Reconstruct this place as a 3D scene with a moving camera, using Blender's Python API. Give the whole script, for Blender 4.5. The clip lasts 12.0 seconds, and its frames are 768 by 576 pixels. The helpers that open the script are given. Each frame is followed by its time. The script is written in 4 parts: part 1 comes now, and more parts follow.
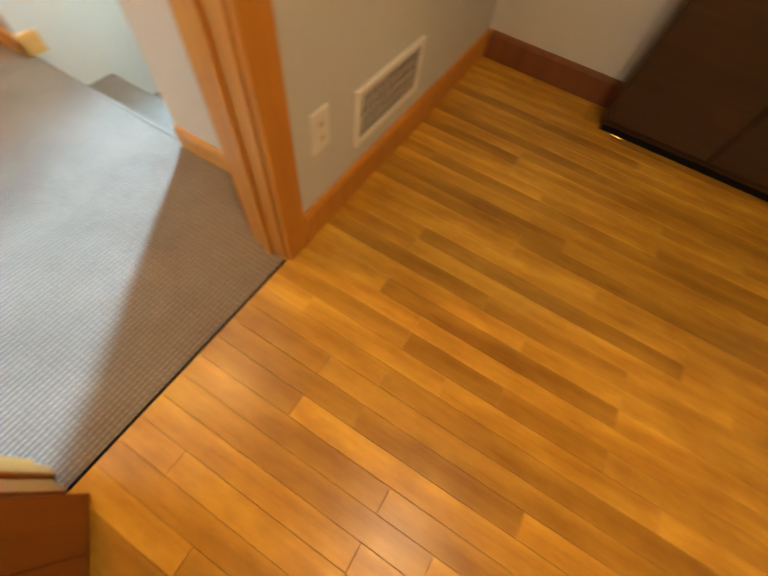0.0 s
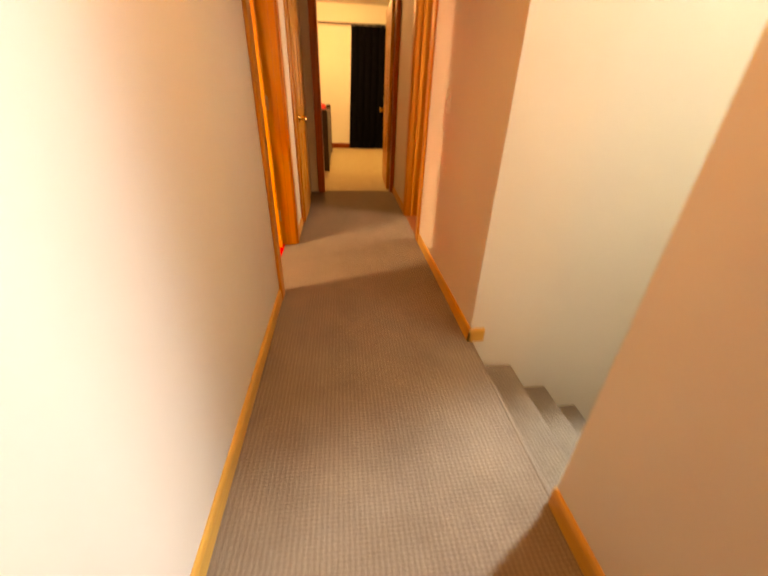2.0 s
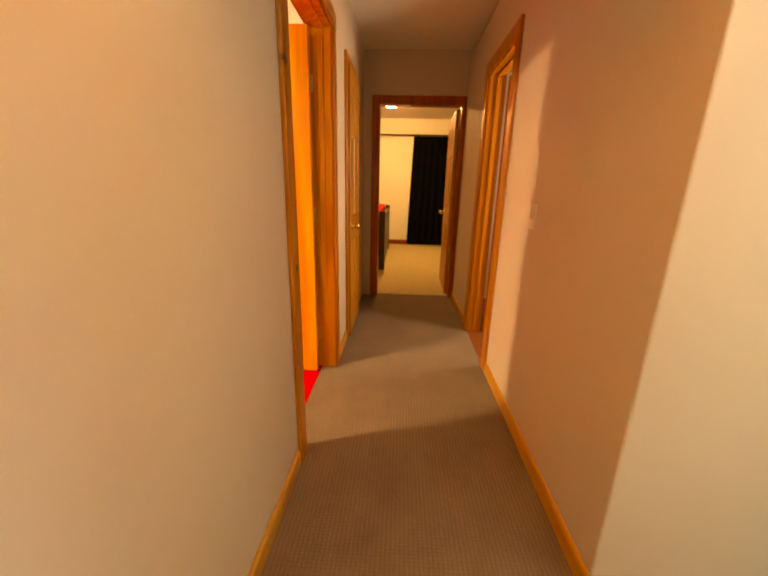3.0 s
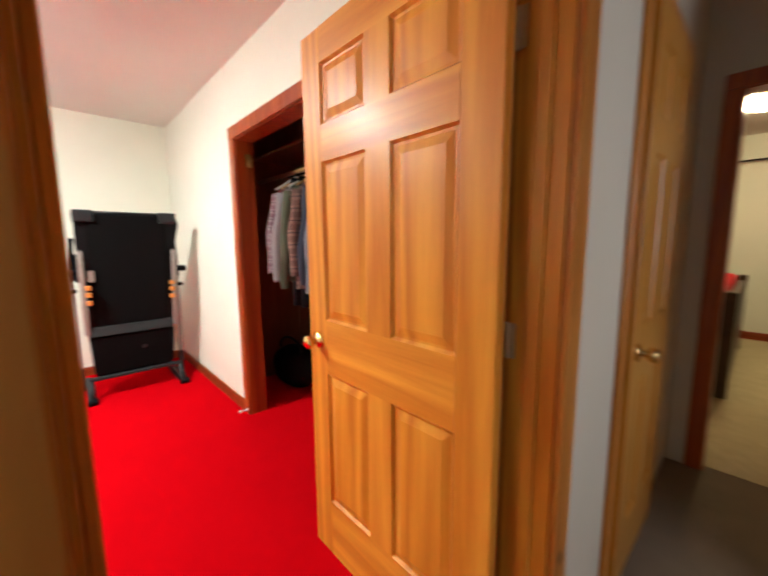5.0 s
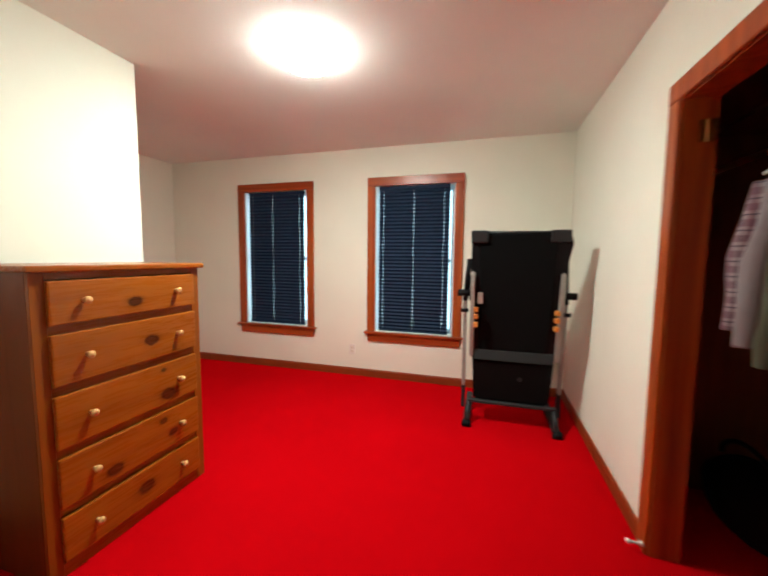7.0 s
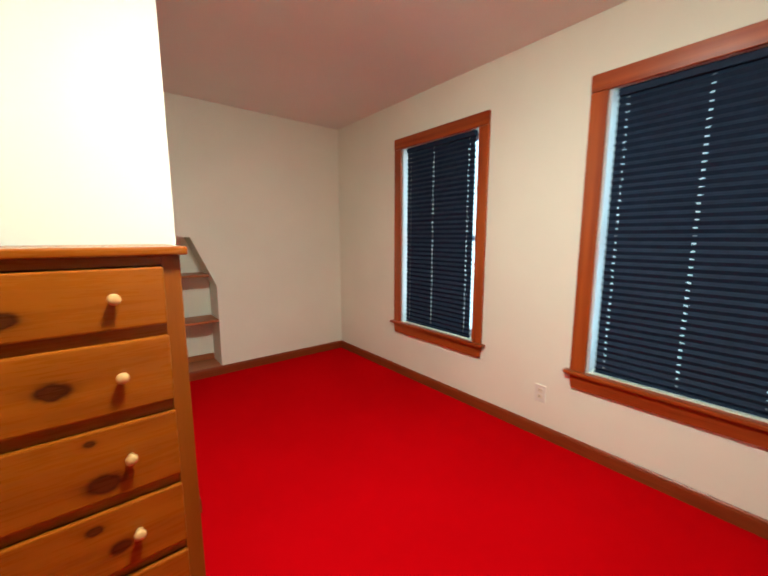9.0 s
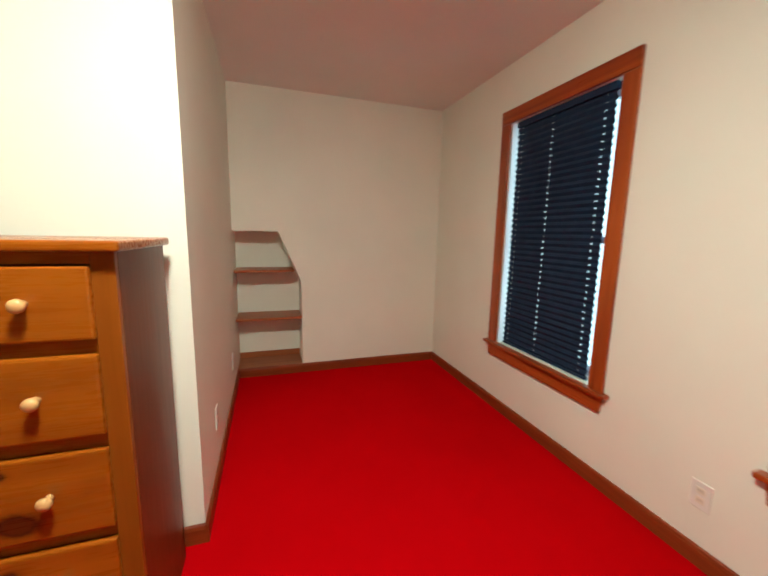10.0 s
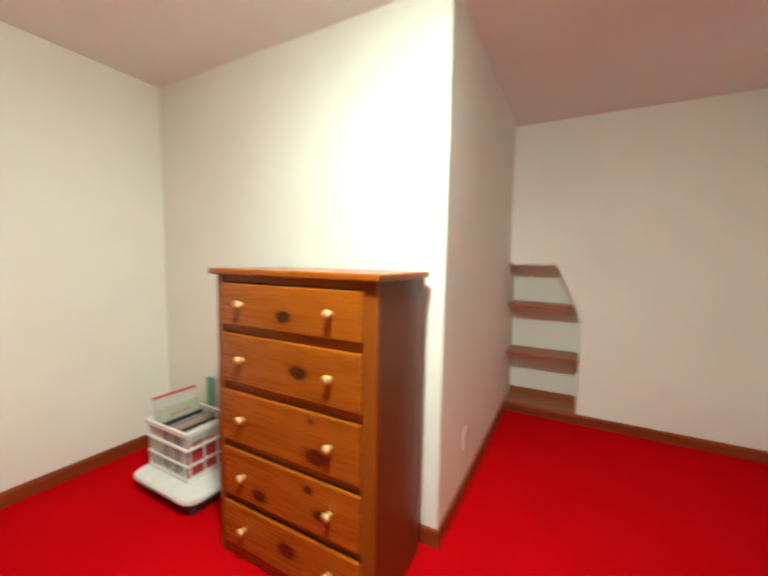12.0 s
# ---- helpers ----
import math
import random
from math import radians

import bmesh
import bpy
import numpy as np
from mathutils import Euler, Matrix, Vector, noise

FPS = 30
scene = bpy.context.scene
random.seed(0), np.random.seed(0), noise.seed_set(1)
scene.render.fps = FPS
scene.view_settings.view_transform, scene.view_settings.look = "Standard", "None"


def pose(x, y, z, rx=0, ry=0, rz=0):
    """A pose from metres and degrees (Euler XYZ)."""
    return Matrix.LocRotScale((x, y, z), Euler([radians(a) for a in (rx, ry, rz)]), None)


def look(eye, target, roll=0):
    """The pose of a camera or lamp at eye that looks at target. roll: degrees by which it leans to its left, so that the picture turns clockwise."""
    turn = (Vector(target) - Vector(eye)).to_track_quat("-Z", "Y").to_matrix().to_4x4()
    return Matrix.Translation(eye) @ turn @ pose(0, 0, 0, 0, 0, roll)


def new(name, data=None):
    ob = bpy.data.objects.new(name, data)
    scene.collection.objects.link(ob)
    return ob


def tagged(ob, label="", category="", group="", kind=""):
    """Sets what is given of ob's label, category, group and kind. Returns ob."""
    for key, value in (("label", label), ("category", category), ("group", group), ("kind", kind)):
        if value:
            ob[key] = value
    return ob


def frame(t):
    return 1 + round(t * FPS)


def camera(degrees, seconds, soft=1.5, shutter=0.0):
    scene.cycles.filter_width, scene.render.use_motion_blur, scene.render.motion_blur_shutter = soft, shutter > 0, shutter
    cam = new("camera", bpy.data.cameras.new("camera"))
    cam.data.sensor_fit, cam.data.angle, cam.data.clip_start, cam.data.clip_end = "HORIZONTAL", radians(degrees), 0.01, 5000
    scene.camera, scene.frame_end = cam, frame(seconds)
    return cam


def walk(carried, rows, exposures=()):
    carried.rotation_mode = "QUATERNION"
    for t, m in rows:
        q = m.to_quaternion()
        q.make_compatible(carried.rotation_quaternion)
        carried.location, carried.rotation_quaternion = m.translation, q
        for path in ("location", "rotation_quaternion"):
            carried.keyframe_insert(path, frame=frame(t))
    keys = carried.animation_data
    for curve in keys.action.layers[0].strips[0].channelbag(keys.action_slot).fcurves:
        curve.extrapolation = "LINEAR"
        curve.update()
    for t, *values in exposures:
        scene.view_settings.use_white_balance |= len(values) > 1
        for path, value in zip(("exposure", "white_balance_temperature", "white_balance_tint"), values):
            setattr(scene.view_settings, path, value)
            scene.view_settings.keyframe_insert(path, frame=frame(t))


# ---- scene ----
cam = camera(94.8, 12.0, soft=1.8, shutter=0.5)
PATH = [
    (0, (0.443, -0.475, 0.951), (1.365, -0.119, -0.787), 11.8),
    (0.5, (0.405, -0.382, 0.968), (1.144, 0.412, -0.713), 3.8),
    (1, (0.371, -0.278, 1.002), (0.924, 0.932, -0.491), 0.6),
    (1.5, (0.363, -0.134, 1.05), (0.736, 1.39, -0.189), 1.1),
    (2, (0.403, 0.053, 1.146), (0.617, 1.787, 0.172), 2.0),
    (2.5, (0.425, 0.334, 1.169), (0.494, 2.193, 0.432), 1.9),
    (2.7, (0.422, 0.461, 1.189), (0.432, 2.352, 0.538), 1.7),
    (4.3, (0.432, 1.659, 1.278), (-0.408, 3.447, 0.966), -0.2),
    (4.5, (0.416, 1.8, 1.286), (-0.62, 3.486, 0.997), -0.3),
    (4.9, (0.333, 2.02, 1.295), (-1.039, 3.451, 1.029), -0.4),
    (5.5, (0.127, 2.221, 1.319), (-1.682, 3.046, 1.1), -0.7),
    (6, (-0.03, 2.3, 1.339), (-2.009, 2.55, 1.193), 0.1),
    (6.5, (-0.198, 2.365, 1.348), (-2.184, 2.163, 1.233), 1.3),
    (7, (-0.467, 2.299, 1.345), (-2.381, 1.743, 1.174), 0.6),
    (7.5, (-0.797, 2.234, 1.33), (-2.612, 1.424, 1.107), -0.0),
    (7.7, (-0.951, 2.203, 1.337), (-2.713, 1.287, 1.097), -0.2),
    (9.3, (-2.159, 1.862, 1.325), (-3.244, 0.208, 1.034), 0.4),
    (9.5, (-2.268, 1.811, 1.307), (-3.241, 0.089, 1.012), 0.7),
    (10, (-2.523, 1.673, 1.332), (-3.143, -0.204, 1.026), 1.2),
    (10.5, (-2.779, 1.589, 1.345), (-3.065, -0.363, 1.017), 1.7),
    (11, (-2.909, 1.589, 1.322), (-2.884, -0.369, 0.918), 2.1),
    (11.5, (-2.889, 1.638, 1.315), (-2.434, -0.284, 0.994), 0.9),
    (12, (-2.739, 1.673, 1.346), (-1.797, -0.085, 1.191), 1.0),
]
EXPOSURES = [(0, 1.1, 6500, 11), (1.0, 0.6, 7000, 14), (1.5, 0.42, 8600, 20), (2.0, 0.4, 18000, 42), (2.5, 0.18, 32000, 42), (2.7, 0.13, 32000, 42), (4.3, -0.25, 7300, 14), (4.6, -0.4, 6800, 12), (5.0, -0.6, 6000, 9),
             (5.5, -0.95, 6100, 7), (6.5, -1.4, 6200, 6), (7.7, -1.45, 6400, 8), (9.5, -1.5, 6600, 7), (10.5, -1.55, 6600, 7), (11.5, -1.45, 6300, 5), (12, -1.2, 6000, 0)]
walk(cam, [(t, look(eye, target, roll)) for t, eye, target, roll in PATH], EXPOSURES)


# ---------------------------------------------------------------- sky and lights
world = bpy.data.worlds.new("sky")
scene.world = world
world.use_nodes = True
sky = world.node_tree.nodes.new("ShaderNodeTexSky")
sky.sky_type = "NISHITA"
sky.sun_disc = False
sky.sun_elevation = radians(18)
sky.sun_rotation = radians(60)
world.node_tree.links.new(sky.outputs[0], world.node_tree.nodes["Background"].inputs[0])
world.node_tree.nodes["Background"].inputs[1].default_value = 0.15


def lamp(name, kind, m, energy, colour, **settings):
    data = bpy.data.lights.new(name, kind)
    data.energy, data.color = energy, colour
    if kind == "AREA":
        data.shape, data.size, data.size_y = "RECTANGLE", settings["size"], settings["size_y"]
    if kind == "SUN":
        data.angle = settings["angle"]
    if kind == "SPOT":
        data.spot_size, data.spot_blend, data.shadow_soft_size = settings["spot"], settings["blend"], settings["soft"]
    if kind == "POINT":
        data.shadow_soft_size = settings["soft"]
    ob = new(name, data)
    ob.matrix_world = m
    return ob


lamp("sun", "SUN", look((8, 5, 4), (0, 0, 0)), 1.0, (1.0, 0.95, 0.88), angle=radians(12))
# daylight in the narrow landing window, high over the stairs
lamp("landing_daylight", "AREA", look((2.78, 1.73, 3.02), (0.75, 0.8, 0.0)), 440, (0.27, 0.56, 1.0), size=0.13, size_y=0.8)
# unseen bathroom window's daylight, added to light the hall wall facing its open door
lamp("unseen_bathroom_daylight", "AREA", look((2.06, 3.2, 1.45), (0, 3.1, 1.1)), 26, (0.80, 0.90, 1.0), size=0.5, size_y=1.0)
# overcast daylight in the two window openings behind the blinds
for y0, y1 in ((-0.548, 0.288), (1.118, 1.970)):
    lamp("window_daylight", "AREA", look((-4.345, (y0 + y1) / 2, 1.32), (0, (y0 + y1) / 2, 1.32)), 34, (0.5, 0.84, 1.0), size=y1 - y0, size_y=1.58)
# warm recessed light over the head of the stairs
lamp("hall_downlight", "SPOT", look((0.55, 0.9, 2.43), (0.55, 0.72, 0)), 46, (1.0, 0.50, 0.13), spot=radians(124), blend=0.9, soft=0.06)
# warm ceiling light of the room with the board floor
lamp("board_room_light", "POINT", pose(0.3, -1.0, 2.2), 25, (1.0, 0.70, 0.38), soft=0.12)


# ---------------------------------------------------------------- materials
class Mat:
    """A node material with a short way to add nodes."""

    def __init__(self, name, rough=0.5, metal=0.0):
        self.m = bpy.data.materials.new(name)
        self.m.use_nodes = True
        self.t = self.m.node_tree
        self.b = self.t.nodes["Principled BSDF"]
        self.b.inputs["Roughness"].default_value = rough
        self.b.inputs["Metallic"].default_value = metal

    def node(self, kind, **inputs):
        n = self.t.nodes.new(kind)
        for k, v in inputs.items():
            key = int(k[1:]) if k[0] == "i" and k[1:].isdigit() else k
            if isinstance(v, bpy.types.NodeSocket):
                self.t.links.new(v, n.inputs[key])
            else:
                n.inputs[key].default_value = v
        return n

    def coords(self, scale=(1, 1, 1), space="Object"):
        tc = self.node("ShaderNodeTexCoord")
        mp = self.node("ShaderNodeMapping", Vector=tc.outputs[space])
        mp.inputs["Scale"].default_value = scale
        return mp.outputs[0]

    def noise(self, vec, scale, detail=3.0, rough=0.55, distort=0.0):
        return self.node("ShaderNodeTexNoise", Vector=vec, Scale=scale, Detail=detail, Roughness=rough, Distortion=distort).outputs[0]

    def ramp(self, fac, stops):
        r = self.node("ShaderNodeValToRGB", Fac=fac)
        els = r.color_ramp.elements
        while len(els) < len(stops):
            els.new(0.5)
        for e, (p, c) in zip(els, stops):
            e.position, e.color = p, (*c, 1)
        return r.outputs[0]

    def mix(self, fac, a, b, mode="MIX"):
        n = self.t.nodes.new("ShaderNodeMix")
        n.data_type, n.blend_type = "RGBA", mode
        for k, v in ((0, fac), (6, a), (7, b)):
            if isinstance(v, bpy.types.NodeSocket):
                self.t.links.new(v, n.inputs[k])
            else:
                n.inputs[k].default_value = (*v, 1) if isinstance(v, tuple) else v
        return n.outputs[2]

    def math(self, op, a, b=0.0):
        n = self.t.nodes.new("ShaderNodeMath")
        n.operation = op
        for k, v in ((0, a), (1, b)):
            if isinstance(v, bpy.types.NodeSocket):
                self.t.links.new(v, n.inputs[k])
            else:
                n.inputs[k].default_value = v
        return n.outputs[0]

    def set(self, key, value):
        if isinstance(value, bpy.types.NodeSocket):
            self.t.links.new(value, self.b.inputs[key])
        else:
            self.b.inputs[key].default_value = (*value, 1) if isinstance(value, tuple) and len(value) == 3 else value
        return self

    def bump(self, height, strength=0.3, distance=0.002):
        n = self.node("ShaderNodeBump", Height=height, Strength=strength, Distance=distance)
        self.t.links.new(n.outputs[0], self.b.inputs["Normal"])
        return self


def paint(name, colour, rough=0.75, mottle=0.06, relief=0.12):
    k = Mat(name, rough)
    v = k.coords()
    big = k.noise(v, 1.3, 3)
    low = tuple(c * (1 - mottle) for c in colour)
    k.set("Base Color", k.ramp(big, [(0.3, low), (0.7, colour)]))
    k.set("Roughness", k.math("ADD", k.math("MULTIPLY", k.noise(v, 9, 2), 0.2), rough - 0.1))
    k.bump(k.noise(v, 240, 2), relief, 0.0012)
    return k.m


def timber(name, dark, light, grain=(1, 1, 0.07), scale=26, rough=0.35, knots=(), spread=0.5, random_tone=0.0, coat=0.25, wear=0.0, figure=0.0):
    """Finished wood; grain holds the stretch of the figure, small along the fibre."""
    k = Mat(name, rough)
    v = k.coords(grain)
    n1 = k.noise(v, scale, 5, 0.6, 0.6)
    n2 = k.noise(v, scale * 5, 3, 0.6)
    blotch = k.noise(k.coords(), 2.2, 2)
    fig = k.math("ADD", k.math("MULTIPLY", n1, 0.75), k.math("MULTIPLY", n2, 0.25))
    if figure:
        ring = k.noise(v, scale * 0.11, 2, 0.45)
        lines = k.math("ADD", k.math("MULTIPLY", k.math("SINE", k.math("MULTIPLY", ring, 80.0)), 0.32), 0.5)
        fig = k.math("ADD", k.math("MULTIPLY", fig, 1 - figure), k.math("MULTIPLY", lines, figure))
    mid = tuple((a + b) / 2 for a, b in zip(dark, light))
    col = k.ramp(fig, [(0.5 - spread / 2, dark), (0.5, mid), (0.5 + spread / 2, light)])
    col = k.mix(k.math("MULTIPLY", blotch, 0.35), col, k.mix(1.0, col, (0.62, 0.5, 0.42), "MULTIPLY"))
    if random_tone:
        info = k.node("ShaderNodeObjectInfo")
        tone = k.ramp(info.outputs["Random"], [(0.0, (0.5, 0.42, 0.36)), (0.35, (0.85, 0.8, 0.75)), (1.0, (1.15, 1.12, 1.08))])
        col = k.mix(random_tone, col, k.mix(1.0, col, tone, "MULTIPLY"))
    if wear:
        place = k.node("ShaderNodeMapping", Vector=k.node("ShaderNodeNewGeometry").outputs["Position"])
        place.inputs["Scale"].default_value = (1, 0.4, 1)
        stain = k.math("ADD", k.math("MULTIPLY", k.noise(place.outputs[0], 3.0, 4, 0.65), 0.6), k.math("MULTIPLY", k.noise(place.outputs[0], 16, 4, 0.65), 0.4))
        col = k.mix(k.ramp(stain, [(0.4, (0, 0, 0)), (0.62, (wear, wear, wear))]), col, k.mix(1.0, col, (0.5, 0.38, 0.26), "MULTIPLY"))
    for x, y, z, r in knots:
        p = k.coords()
        sub = k.node("ShaderNodeVectorMath")
        sub.operation = "SUBTRACT"
        k.t.links.new(p, sub.inputs[0])
        sub.inputs[1].default_value = (x, y, z)
        ln = k.node("ShaderNodeVectorMath")
        ln.operation = "LENGTH"
        oval = k.node("ShaderNodeVectorMath")
        oval.operation = "MULTIPLY"
        k.t.links.new(sub.outputs[0], oval.inputs[0])
        oval.inputs[1].default_value = (0.75, 1.0, 1.15)
        k.t.links.new(oval.outputs[0], ln.inputs[0])
        d = k.math("ADD", ln.outputs[1], k.math("MULTIPLY", k.math("SUBTRACT", k.noise(p, 40, 2), 0.5), 0.6 * r))
        mask = k.ramp(k.math("DIVIDE", d, r * 2), [(0.0, (0.85, 0.85, 0.85)), (0.3, (0.88, 0.88, 0.88)), (0.38, (1, 1, 1)), (0.5, (0.55, 0.55, 0.55)), (0.62, (0.2, 0.2, 0.2)), (1.0, (0, 0, 0))])
        col = k.mix(mask, col, (0.04, 0.007, 0.002))
    k.set("Base Color", col)
    k.set("Roughness", k.math("ADD", k.math("MULTIPLY", n2, 0.16), rough - 0.08))
    k.set("Coat Weight", coat * 0.4)
    k.b.inputs["Specular IOR Level"].default_value = 0.28
    k.set("Coat Roughness", 0.3)
    k.bump(fig, 0.18, 0.0015)
    return k.m


def carpet(name, dark, light, rib=0.0, tuft=420.0, patch=2.2, depth=0.006, sheen=0.2):
    k = Mat(name, 0.95)
    v = k.coords()
    tufts = k.noise(v, tuft, 3, 0.7)
    worn = k.noise(v, patch, 4, 0.6)
    fac = k.math("ADD", k.math("MULTIPLY", tufts, 0.72), k.math("MULTIPLY", worn, 0.28))
    col = k.ramp(fac, [(0.32, dark), (0.66, light)])
    height = tufts
    if rib:
        w = k.t.nodes.new("ShaderNodeTexWave")
        w.bands_direction = "Y"
        k.t.links.new(v, w.inputs["Vector"])
        w.inputs["Scale"].default_value = rib
        w.inputs["Distortion"].default_value = 1.2
        w.inputs["Detail Scale"].default_value = 6
        x = k.t.nodes.new("ShaderNodeTexWave")
        x.bands_direction = "X"
        k.t.links.new(v, x.inputs["Vector"])
        x.inputs["Scale"].default_value = rib * 0.8
        x.inputs["Distortion"].default_value = 2.0
        x.inputs["Detail Scale"].default_value = 5
        loops = k.math("MULTIPLY", w.outputs[1], k.math("ADD", k.math("MULTIPLY", x.outputs[1], 0.55), 0.45))
        height = k.math("ADD", k.math("MULTIPLY", loops, 0.8), k.math("MULTIPLY", tufts, 0.5))
        col = k.mix(loops, k.mix(1.0, col, (0.55, 0.52, 0.5), "MULTIPLY"), col)
    k.set("Base Color", col)
    k.set("Sheen Weight", sheen)
    k.set("Sheen Roughness", 0.4)
    k.b.inputs["Specular IOR Level"].default_value = 0.1 if sheen else 0.0
    k.bump(height, 0.7, depth)
    return k.m


def plain(name, colour, rough=0.5, metal=0.0, grain=120.0, relief=0.08, vary=0.1):
    k = Mat(name, rough, metal)
    v = k.coords()
    n = k.noise(v, 14, 3)
    k.set("Base Color", k.ramp(n, [(0.25, tuple(c * (1 - vary) for c in colour)), (0.75, colour)]))
    k.set("Roughness", k.math("ADD", k.math("MULTIPLY", k.noise(v, 30, 2), 0.15), max(rough - 0.07, 0.02)))
    k.b.inputs["Specular IOR Level"].default_value = 0.35 if max(colour) > 0.02 else 0.12
    k.bump(k.noise(v, grain, 2), relief, 0.001)
    return k.m


def glow(name, colour, strength):
    k = Mat(name, 0.4)
    k.set("Base Color", (0.9, 0.9, 0.88))
    k.set("Emission Color", colour)
    k.b.inputs["Emission Strength"].default_value = strength
    return k.m


def glass(name):
    k = Mat(name, 0.02)
    k.set("Base Color", (0.96, 0.98, 0.98))
    k.set("Transmission Weight", 1.0)
    k.b.inputs["IOR"].default_value = 1.1
    return k.m


def plaid(name, base, bands, fine, pitch=0.075):
    """Woven check cloth: broad bands both ways with thin lines over them."""
    k = Mat(name, 0.9)
    v = k.coords()
    sx = k.node("ShaderNodeSeparateXYZ", Vector=v)
    across = k.math("ADD", sx.outputs[1], k.math("MULTIPLY", sx.outputs[0], 0.6))
    def band(src, width, shift=0.0):
        f = k.math("FRACT", k.math("ADD", k.math("DIVIDE", src, pitch), 40.0 + shift))
        return k.math("LESS_THAN", f, width)
    col = k.mix(k.math("MULTIPLY", band(across, 0.45), 0.6), base, bands)
    col = k.mix(k.math("MULTIPLY", band(sx.outputs[2], 0.45), 0.6), col, bands)
    col = k.mix(k.math("MULTIPLY", band(across, 0.09, 0.3), 0.8), col, fine)
    col = k.mix(k.math("MULTIPLY", band(sx.outputs[2], 0.09, 0.3), 0.8), col, fine)
    k.set("Base Color", k.mix(k.math("MULTIPLY", k.noise(v, 8, 3), 0.4), col, k.mix(1.0, col, (0.6, 0.6, 0.6), "MULTIPLY")))
    k.bump(k.noise(v, 500, 2), 0.3, 0.001)
    return k.m


WALL = paint("cream_wall_paint", (0.87, 0.88, 0.765))
HALL_WALL = paint("hall_wall_paint", (0.64, 0.55, 0.42))
GREY_WALL = paint("pale_grey_wall_paint", (0.59, 0.595, 0.57))
CEIL = paint("ceiling_paint", (0.83, 0.825, 0.78), 0.85, 0.05, 0.3)
RED = carpet("red_carpet", (0.49, 0.0006, 0.003), (0.70, 0.0012, 0.006), patch=1.4, sheen=0.0)
BROWN = carpet("brown_ribbed_carpet", (0.16, 0.117, 0.075), (0.39, 0.305, 0.205), rib=24.0, tuft=300.0, patch=4.0, sheen=0.12)
BEIGE = carpet("beige_carpet", (0.36, 0.28, 0.15), (0.66, 0.56, 0.34), patch=9.0, tuft=200.0)
PINE = timber("orange_pine", (0.58, 0.185, 0.014), (0.86, 0.39, 0.044), (1, 1, 0.06), 22, 0.42, coat=0.45, spread=0.4, figure=0.35)
PINE_H = timber("orange_pine_level", (0.6, 0.2, 0.016), (0.88, 0.405, 0.048), (0.06, 1, 1), 22, 0.42, coat=0.45, spread=0.4, figure=0.35)
TRIM_V = timber("cedar_trim_upright", (0.27, 0.040, 0.008), (0.50, 0.110, 0.019), (1, 1, 0.05), 24, 0.3, spread=0.4, figure=0.35, coat=0.8)
TRIM_H = timber("cedar_trim_level", (0.25, 0.034, 0.007), (0.45, 0.092, 0.016), (0.05, 0.05, 1), 24, 0.3, spread=0.4, figure=0.35, coat=0.8)
HALL_TRIM = timber("oak_trim_upright", (0.47, 0.18, 0.026), (0.66, 0.3, 0.052), (1, 1, 0.05), 24, 0.35)
RED_TRIM = timber("red_oak_trim_upright", (0.42, 0.13, 0.018), (0.64, 0.25, 0.042), (1, 1, 0.05), 24, 0.38, figure=0.35, knots=((0.018, 1.99, 1.62, 0.02), (0.018, 2.02, 0.9, 0.014), (0.018, 2.93, 0.5, 0.016)))
DARK_DOOR = timber("dark_oak_upright", (0.16, 0.045, 0.008), (0.3, 0.095, 0.018), (1, 1, 0.05), 24, 0.4, figure=0.3)
HALL_BASE = timber("oak_trim_level", (0.54, 0.24, 0.045), (0.74, 0.39, 0.09), (0.05, 0.05, 1), 24, 0.35)
BASE = timber("dark_baseboard", (0.18, 0.026, 0.007), (0.34, 0.066, 0.015), (0.05, 0.05, 1), 24, 0.4)
BOARD = timber("strip_floor_oak", (0.5, 0.25, 0.022), (0.82, 0.49, 0.065), (1, 0.05, 1), 26, 0.3, random_tone=0.7, coat=0.4, wear=0.7, figure=0.35)
SHELF = timber("shelf_wood", (0.28, 0.08, 0.03), (0.46, 0.155, 0.058), (0.05, 1, 1), 24, 0.4)
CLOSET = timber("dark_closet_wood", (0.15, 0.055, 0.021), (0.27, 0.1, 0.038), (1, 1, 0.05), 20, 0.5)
DARKWOOD = timber("dark_walnut", (0.035, 0.018, 0.01), (0.075, 0.04, 0.022), (0.06, 0.06, 1), 22, 0.35)
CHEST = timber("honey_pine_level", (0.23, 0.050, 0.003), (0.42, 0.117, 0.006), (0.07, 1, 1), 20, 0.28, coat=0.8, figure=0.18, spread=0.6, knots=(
    (0.003, 0.44, 1.122, 0.027), (-0.074, 0.44, 0.915, 0.030), (-0.135, 0.44, 0.739, 0.013), (-0.157, 0.44, 0.603, 0.036),
    (0.14, 0.44, 0.35, 0.03), (-0.122, 0.44, 0.465, 0.018), (-0.18, 0.44, 0.38, 0.024), (-0.012, 0.44, 0.17, 0.034)))
# side and back panels: the same pine, their shade put into the colour
CHEST_SHADE = timber("honey_pine_shaded", (0.11, 0.022, 0.004), (0.19, 0.046, 0.008), (1, 1, 0.06), 20, 0.42, coat=0.15, figure=0.1, spread=0.6)
CHEST_S = timber("honey_pine_stile", (0.21, 0.05, 0.004), (0.34, 0.098, 0.009), (1, 1, 0.06), 20, 0.32, coat=0.3, figure=0.12, spread=0.6)
